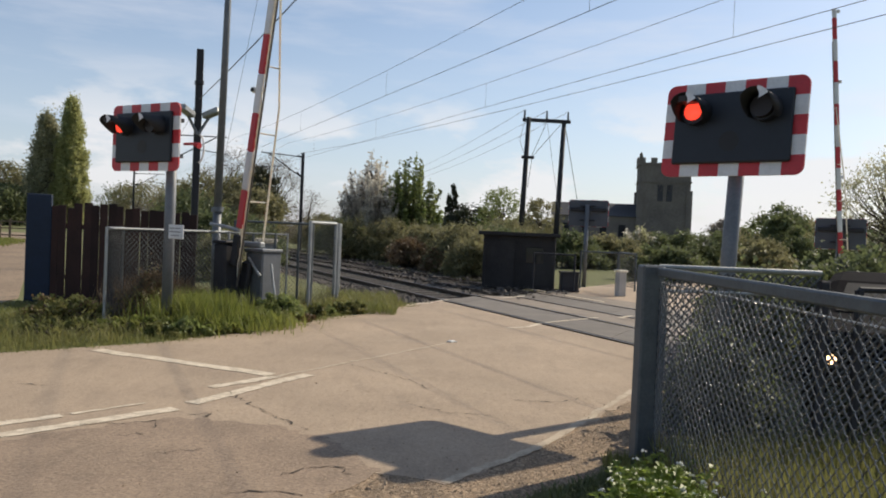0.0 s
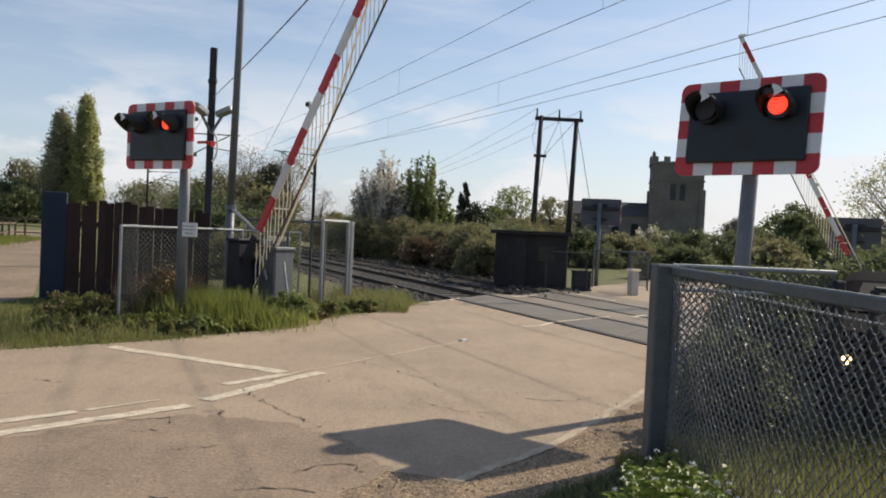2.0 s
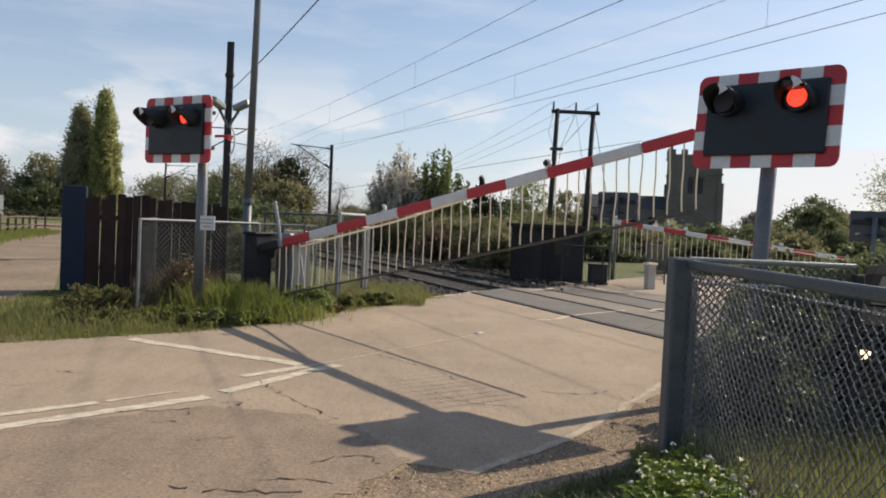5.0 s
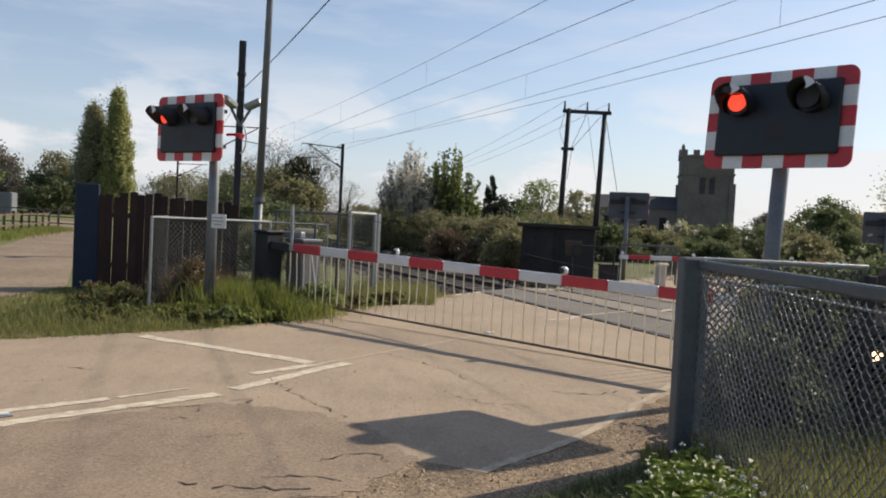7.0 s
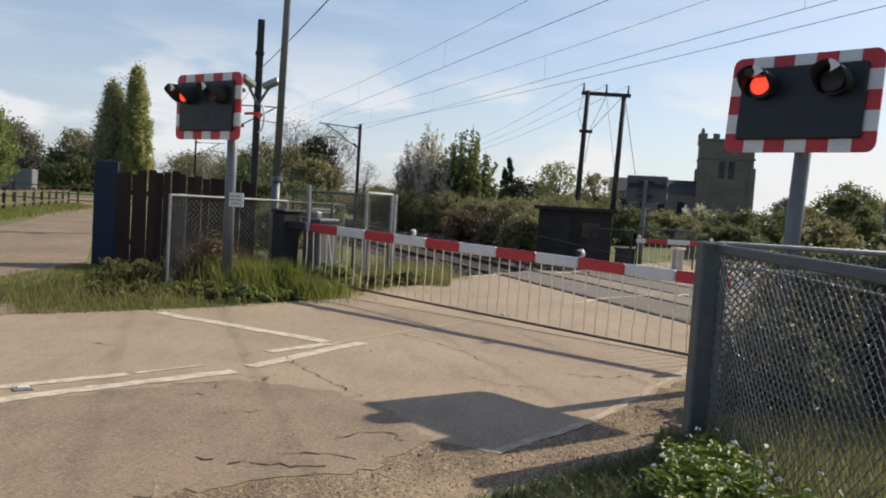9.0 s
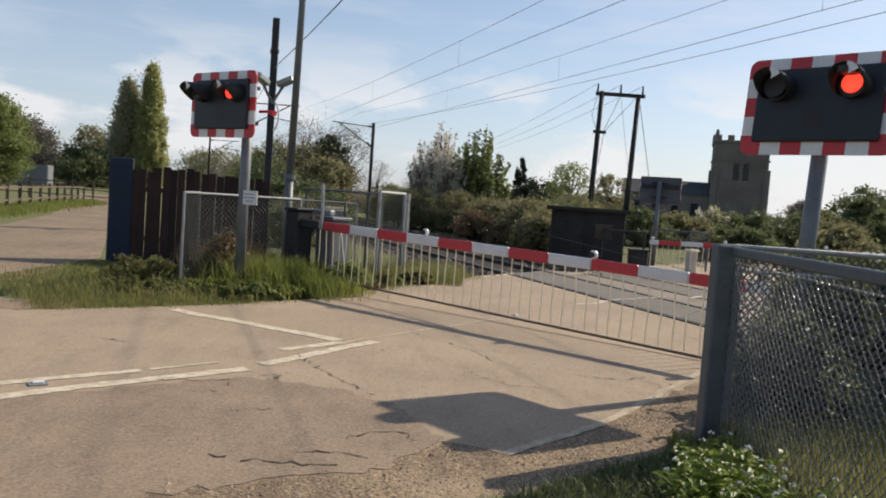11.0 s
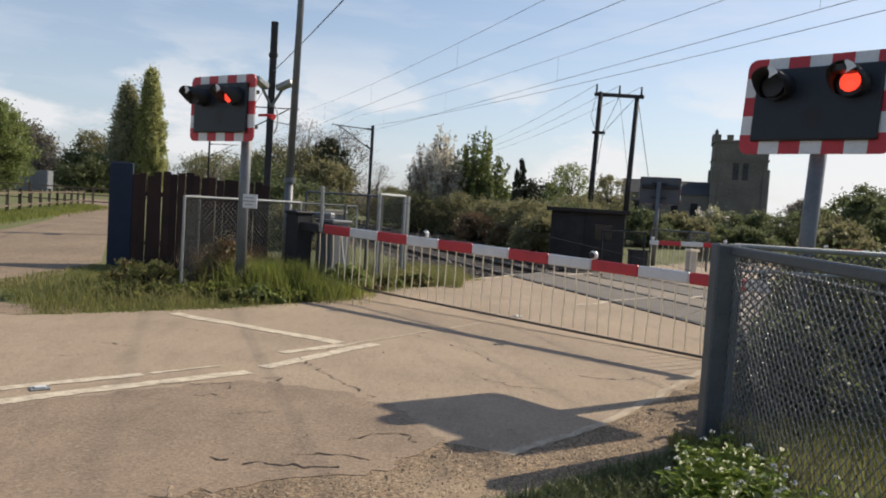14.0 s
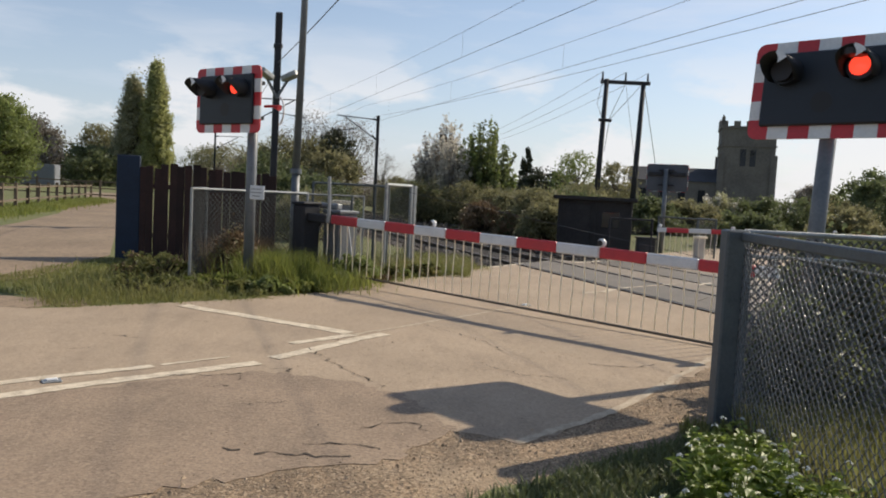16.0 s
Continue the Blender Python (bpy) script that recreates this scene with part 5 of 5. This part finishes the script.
for i in range(12):
    tree("dark woodland tree behind the paddock", (-112 + 5.2 * i, 132 + 5 * math.sin(i * 2.2)), (9.6 if i < 8 else 6.2) + 0.9 * math.sin(i * 1.9), 10, (LEAF_OLIVE, TWIGS, LEAF_DARK)[i % 3], 0.42, 24, 120, 330 + i, low=0.04)
for i in range(22):
    x = -30 + 9 * i
    tree("distant hedgerow tree on the horizon", (x, 330 + 30 * math.sin(i * 1.3)), 6.5 + 2 * math.sin(i * 2.9), 12, (LEAF_OLIVE, LEAF_DARK)[i % 2], 0.9, 18, 90, 400 + i, low=0.05)


def blades(name, label, n, place, h, material, seed, width=0.0045, z=0.0, bend=0.35):
    g = np.random.default_rng(seed)
    sh = Shape()
    for _ in range(int(n * 1.7)):
        x, y, k = place(g)
        hh = h * k * g.uniform(0.45, 1.2)
        a = g.uniform(0, 6.283)
        dx, dy = math.cos(a), math.sin(a)
        b = hh * bend * g.uniform(0.2, 1.3)
        q = width * g.uniform(0.7, 1.5)
        o = len(sh.v)
        sh.v += [(x - dy * q, y + dx * q, z - 0.02), (x + dy * q, y - dx * q, z - 0.02), (x + dx * b * 0.35 + dy * q * 0.8, y + dy * b * 0.35 - dx * q * 0.8, z + hh * 0.6), (x + dx * b * 0.35 - dy * q * 0.8, y + dy * b * 0.35 + dx * q * 0.8, z + hh * 0.6), (x + dx * b, y + dy * b, z + hh)]
        sh.f += [(o, o + 1, o + 2, o + 3), (o + 3, o + 2, o + 4)]
        sh.mi += [0, 0]
    return tagged(sh.done(name, material), label, "grass", kind="stuff")


EDGE = [p for p in ROAD_LEFT if -4.7 < p[0] < 0.3]


def along_edge(depth, lift=1.0):
    def f(g):
        i = g.integers(0, len(EDGE))
        x, y = EDGE[i]
        d = abs(g.normal(0, depth)) - 0.06
        return x - 0.55 * d + g.normal(0, 0.15), y + 0.83 * d + g.normal(0, 0.05) + 0.05, lift * min(1.0, 0.35 + d)
    return f


def in_box(x0, x1, y0, y1):
    return lambda g: (g.uniform(x0, x1), g.uniform(y0, y1), 1.0)


def near_spot(x, y, r):
    return lambda g: (x + g.normal(0, r), y + g.normal(0, r), 1.0)


blades("grass", "short rough grass along the road edge", 11000, along_edge(0.9), 0.1, GRASS, 500)
blades("grass", "long grass round the signal and enclosure", 4500, along_edge(1.5), 0.2, GRASS, 501, bend=0.7)
blades("grass", "lush tall grass tussock beside the signal pole", 2200, near_spot(-2.85, 12.0, 0.33), 0.48, GRASS_LUSH, 502, 0.006, bend=0.6)
blades("grass", "lush tall grass tussock beside the signal pole", 1500, near_spot(-2.3, 11.95, 0.4), 0.28, GRASS_LUSH, 512, 0.006, bend=0.7)
blades("grass", "dry brown stems in the enclosure", 1500, near_spot(-3.6, 12.6, 0.3), 0.6, DRY, 503, 0.004)
blades("grass", "dry yellow grass by the railway end", 2600, in_box(-1.4, 0.1, 14.2, 17.5), 0.22, GRASS, 504, bend=0.7)
blades("grass", "short grass before the timber fence", 9000, in_box(-6.6, -3.6, 9.4, 14.2), 0.05, GRASS, 505)
blades("grass", "short grass beside the track", 7000, in_box(-12, -6.2, 9.4, 11.2), 0.04, GRASS, 506)


def track_side(g):
    k = g.uniform(0, 1)
    return -14.0 - 8.2 * k + g.normal(0, 0.55), 19.0 + 28 * k + g.normal(0, 0.3), 1.0


blades("grass", "green grass strip between the track and the low fence", 9000, track_side, 0.22, GRASS_LUSH, 509, 0.012)
blades("grass", "grass behind the mesh fence", 8000, in_box(1.75, 3.4, 2.2, 5.1), 0.3, GRASS, 507, 0.005)
def fence_foot(g):
    y = g.uniform(2.7, 5.12)
    edge = float(np.interp(y, [2.7, 3.75, 4.14, 4.86, 5.15], [-0.5, 0.06, 0.45, 1.3, 1.64])) + abs(g.normal(0, 0.06))
    return g.uniform(min(edge, 1.66), 1.68), y, 1.0


# grass spread over the post's shadow; its dark leaves also carry the fence shade
blades("grass", "low grass growing out from the mesh fence foot, fence shade put into its dark colour", 6500, fence_foot, 0.085, LEAF_DARK, 510, 0.005, bend=0.8)
blades("grass", "sparse grass along the mesh fence foot", 1800, lambda g: (1.45 + abs(g.normal(0, 0.2)), g.uniform(2.6, 5.2), 1.0), 0.13, GRASS, 508, 0.005)
bush("brown bramble in the enclosure", (-3.62, 12.2), (0.9, 0.8, 0.75), DRY, 0.05, 18, 120, 520, second=LEAF_OLIVE)
bush("low yellowing weeds beside the enclosure", (-4.75, 11.9), (1.3, 1.1, 0.4), GRASS, 0.055, 16, 90, 521, second=DRY)
bush("nettles at the barrier foot", (-1.75, 12.6), (0.9, 0.7, 0.42), LEAF, 0.06, 16, 110, 522)
bush("nettles at the road edge", (-3.1, 10.9), (2.0, 0.7, 0.24), GRASS_LUSH, 0.05, 16, 90, 523, second=GRASS)
bush("nettles at the road edge", (-4.2, 10.4), (1.6, 0.7, 0.2), GRASS, 0.05, 14, 80, 524)


g_ = np.random.default_rng(77)
for i in range(16):
    x, y = EDGE[int(g_.integers(len(EDGE) // 4, len(EDGE) - 4))]
    d = abs(g_.normal(0, 0.5)) + 0.12
    bush("low leafy weeds in the verge grass", (x - 0.55 * d, y + 0.83 * d), (g_.uniform(0.4, 0.9), g_.uniform(0.35, 0.7), g_.uniform(0.12, 0.24)), (LEAF, GRASS, GRASS_LUSH, DRY, GRASS)[i % 5], 0.075, 10, 90, 540 + i)


def flowering_weed(label, base, h, n, seed):
    ob = thing("flowering_weed", label, "plant", pose(*base, 0), group="white-flowered weeds")
    g = np.random.default_rng(seed)
    stems, leaves_, petals = Shape(), Shape(), Shape()
    for _ in range(n):
        a, q = g.uniform(0, 6.283), math.sqrt(g.uniform(0, 1)) * 0.24
        top = Vector((q * math.cos(a) * 1.3, q * math.sin(a) * 1.3, h * g.uniform(0.55, 1.05)))
        stems.rod((q * math.cos(a) * 0.5, q * math.sin(a) * 0.5, -0.02), top, 0.004, 0.002, n=4, caps=False)
        for _k in range(13):
            t = g.uniform(0.12, 0.97)
            c = Vector((q * math.cos(a) * 0.5, q * math.sin(a) * 0.5, 0)).lerp(top, t)
            b = g.uniform(0, 6.283)
            out = Vector((math.cos(b), math.sin(b), g.uniform(-0.25, 0.45))).normalized()
            side = out.cross(Vector((0, 0, 1))).normalized()
            L = g.uniform(0.04, 0.085) * (1.3 - 0.6 * t)
            lift = Vector((0, 0, L * 0.25))
            p = [c, c + out * L * 0.45 + side * L * 0.42 + lift, c + out * L * 1.15 - lift * 0.4, c + out * L * 0.45 - side * L * 0.42 + lift, c + out * L * 0.5]
            leaves_.add(p, [(0, 4, 1), (1, 4, 2), (0, 3, 4), (3, 2, 4)])
        if g.uniform() < 0.16:
            for _k in range(9):
                d = Vector(g.normal(0, 1, 3))
                d.z = abs(d.z)
                c = top + d.normalized() * 0.013
                r = 0.0075
                petals.add([c + Vector((r, 0, 0)), c + Vector((0, r, 0.002)), c + Vector((-r, 0, 0)), c + Vector((0, -r, 0.002)), c + Vector((0, 0, r))], [(0, 1, 4), (1, 2, 4), (2, 3, 4), (3, 0, 4)])
    stems.done("stem", WEED, ob)
    leaves_.done("foliage", WEED, ob)
    petals.done("blossom", PETAL, ob, "small white flower heads")
    return ob


flowering_weed("bright green weed with small white flowers", (1.42, 3.95), 0.36, 85, 601)
flowering_weed("bright green weed with small white flowers", (1.27, 3.62), 0.34, 75, 602)
flowering_weed("bright green weed with small white flowers", (1.5, 3.45), 0.36, 75, 603)
flowering_weed("sparse weed with white flower heads", (1.0, 3.55), 0.24, 22, 604)
flowering_weed("sparse weed with white flower heads", (1.58, 4.35), 0.3, 30, 605)
flowering_weed("sparse weed with white flower heads", (1.3, 3.2), 0.3, 60, 606)

for i, (x, y, w, h) in enumerate(((8.0, 9.8, 1.5, 1.1), (4.8, 10.4, 1.4, 1.1), (4.3, 9.3, 1.1, 1.05), (7.8, 7.8, 1.8, 1.2), (5.6, 11.4, 2.0, 1.2), (2.4, 5.72, 0.55, 0.85), (2.75, 6.35, 0.7, 0.75), (8.2, 11.2, 2.4, 1.75), (6.6, 11.0, 2.0, 1.5))):
    bush("dense dark hedge behind the mesh fence", (x, y), (w, w, h), LEAF_DARK, 0.09, 26, 170, 620 + i)

# ---- parked car ----
car = thing("car", "dark car with lit headlights behind the mesh fence", "car", pose(5.28, 7.77, 0.012, 0, 0, turn_to((-0.55, -0.835))))
prof = [(1.95, 0.35), (1.98, 0.62), (1.8, 0.78), (0.95, 0.88), (0.3, 1.17), (-0.2, 1.25), (-0.95, 1.24), (-1.7, 0.98), (-2.0, 0.88), (-2.02, 0.4)]
shell = Shape()
for y, f, dz in ((-0.82, 1.0, 0.0), (-0.7, 1.0, 0.03), (0.7, 1.0, 0.03), (0.82, 1.0, 0.0)):
    for x, z in prof:
        inset = (z - 0.9) * 0.35 if z > 0.9 else 0
        shell.v.append((x * f, y * (1 - max(0, inset)), z + (dz if z > 0.6 else 0)))
n = len(prof)
for r in range(3):
    for i in range(n - 1):
        shell.f.append((r * n + i, r * n + i + 1, r * n + n + i + 1, r * n + n + i))
        shell.mi.append(0)
    shell.f.append((r * n + n - 1, r * n, r * n + n, r * n + 2 * n - 1))
    shell.mi.append(0)
shell.f += [tuple(range(n - 1, -1, -1)), tuple(range(3 * n, 4 * n))]
shell.mi += [0, 0]
shell.done("body", CAR_PAINT, car)
glass = Shape()
glass.add([(0.93, -0.62, 0.93), (0.93, 0.62, 0.93), (0.36, 0.56, 1.18), (0.36, -0.56, 1.18)], [(0, 1, 2, 3)])
glass.done("windscreen", TYRE, car)
for sy in (-1, 1):
    lamp = Shape().box((0, 0, 0), (0.1, 0.32, 0.15), pose(1.93, sy * 0.6, 0.58, 0, 0, -sy * 14), bevel=0.04).done("headlight", GLASS, car)
    Shape().rod((1.97, sy * 0.58, 0.58), (2.0, sy * 0.58, 0.58), 0.045, n=14).done("bulb", HEADLIGHT, lamp, "glowing headlight bulb")
    for x in (1.2, -1.25):
        wheel = Shape().rod((x, sy * 0.66, 0.3), (x, sy * 0.84, 0.3), 0.3, n=24).done("wheel", TYRE, car)
        Shape().rod((x, sy * 0.83, 0.3), (x, sy * 0.85, 0.3), 0.19, n=18).done("rim", CHROME, wheel)
Shape().box((1.99, 0, 0.48), (0.05, 1.1, 0.14), bevel=0.02).done("grille", TYRE, car)
# the grey holds the shade on a white plate
Shape().box((2.02, 0, 0.42), (0.02, 0.52, 0.11), bevel=0.005).done("plate", GREY_POLE, car, "plate with its shade put into a dull grey")
Shape().box((2.0, 0, 0.6), (0.03, 0.9, 0.025), bevel=0.008).done("trim", CHROME, car)


# ---- things that move ----
SWITCH, HALF = 0.35, 0.3715


NEAR = [(0.0, 80.9), (0.6, 80.9), (0.9, 78.8), (1.2, 73.0), (1.5, 66.0), (2.0, 58.6), (2.5, 51.0), (3.0, 43.3), (3.5, 35.8), (4.0, 28.3), (4.2, 25.3), (4.8, 16.0), (5.4, 6.3), (5.9, 0.2), (6.2, -1.1), (16.0, -1.1)]
FAR = [(0.0, 85.5), (0.5, 85.5), (0.9, 84.0), (1.2, 79.0), (1.5, 72.0), (2.0, 61.0), (2.5, 51.0), (3.0, 42.0), (3.5, 31.8), (4.2, 18.6), (4.8, 9.5), (5.4, 2.2), (5.9, -0.7), (6.3, -1.0), (16.0, -1.0)]


def motions():
    for (boom, hang, foot, pz, drop), rows in zip(BOOMS, (NEAR, FAR)):
        walk(boom, [(t, pose(0, 0, pz, 0, -a, 0)) for t, a in rows])
        for bar, q in hang:
            walk(bar, [(t, pose(q * math.cos(radians(a)), 0, pz + q * math.sin(radians(a)) - 0.08)) for t, a in rows])
        walk(foot, [(t, pose(0, 0, pz - drop - 0.05, 0, -a, 0)) for t, a in rows])
    # the added flaps swing over the glowing lenses in place of switching lamps
    for flap, k, (x, y, z) in BLINK_FLAPS:
        lit = k == 0
        rows = [(0.0, pose(x, y, z, -84 if lit else 0))]
        t = SWITCH
        while t < 15.98:
            rows.append((t - 0.017, pose(x, y, z, -84 if lit else 0)))
            lit = not lit
            rows.append((t + 0.017, pose(x, y, z, -84 if lit else 0)))
            t += HALF
        rows.append((16.0, pose(x, y, z, -84 if lit else 0)))
        walk(flap, rows)


motions()
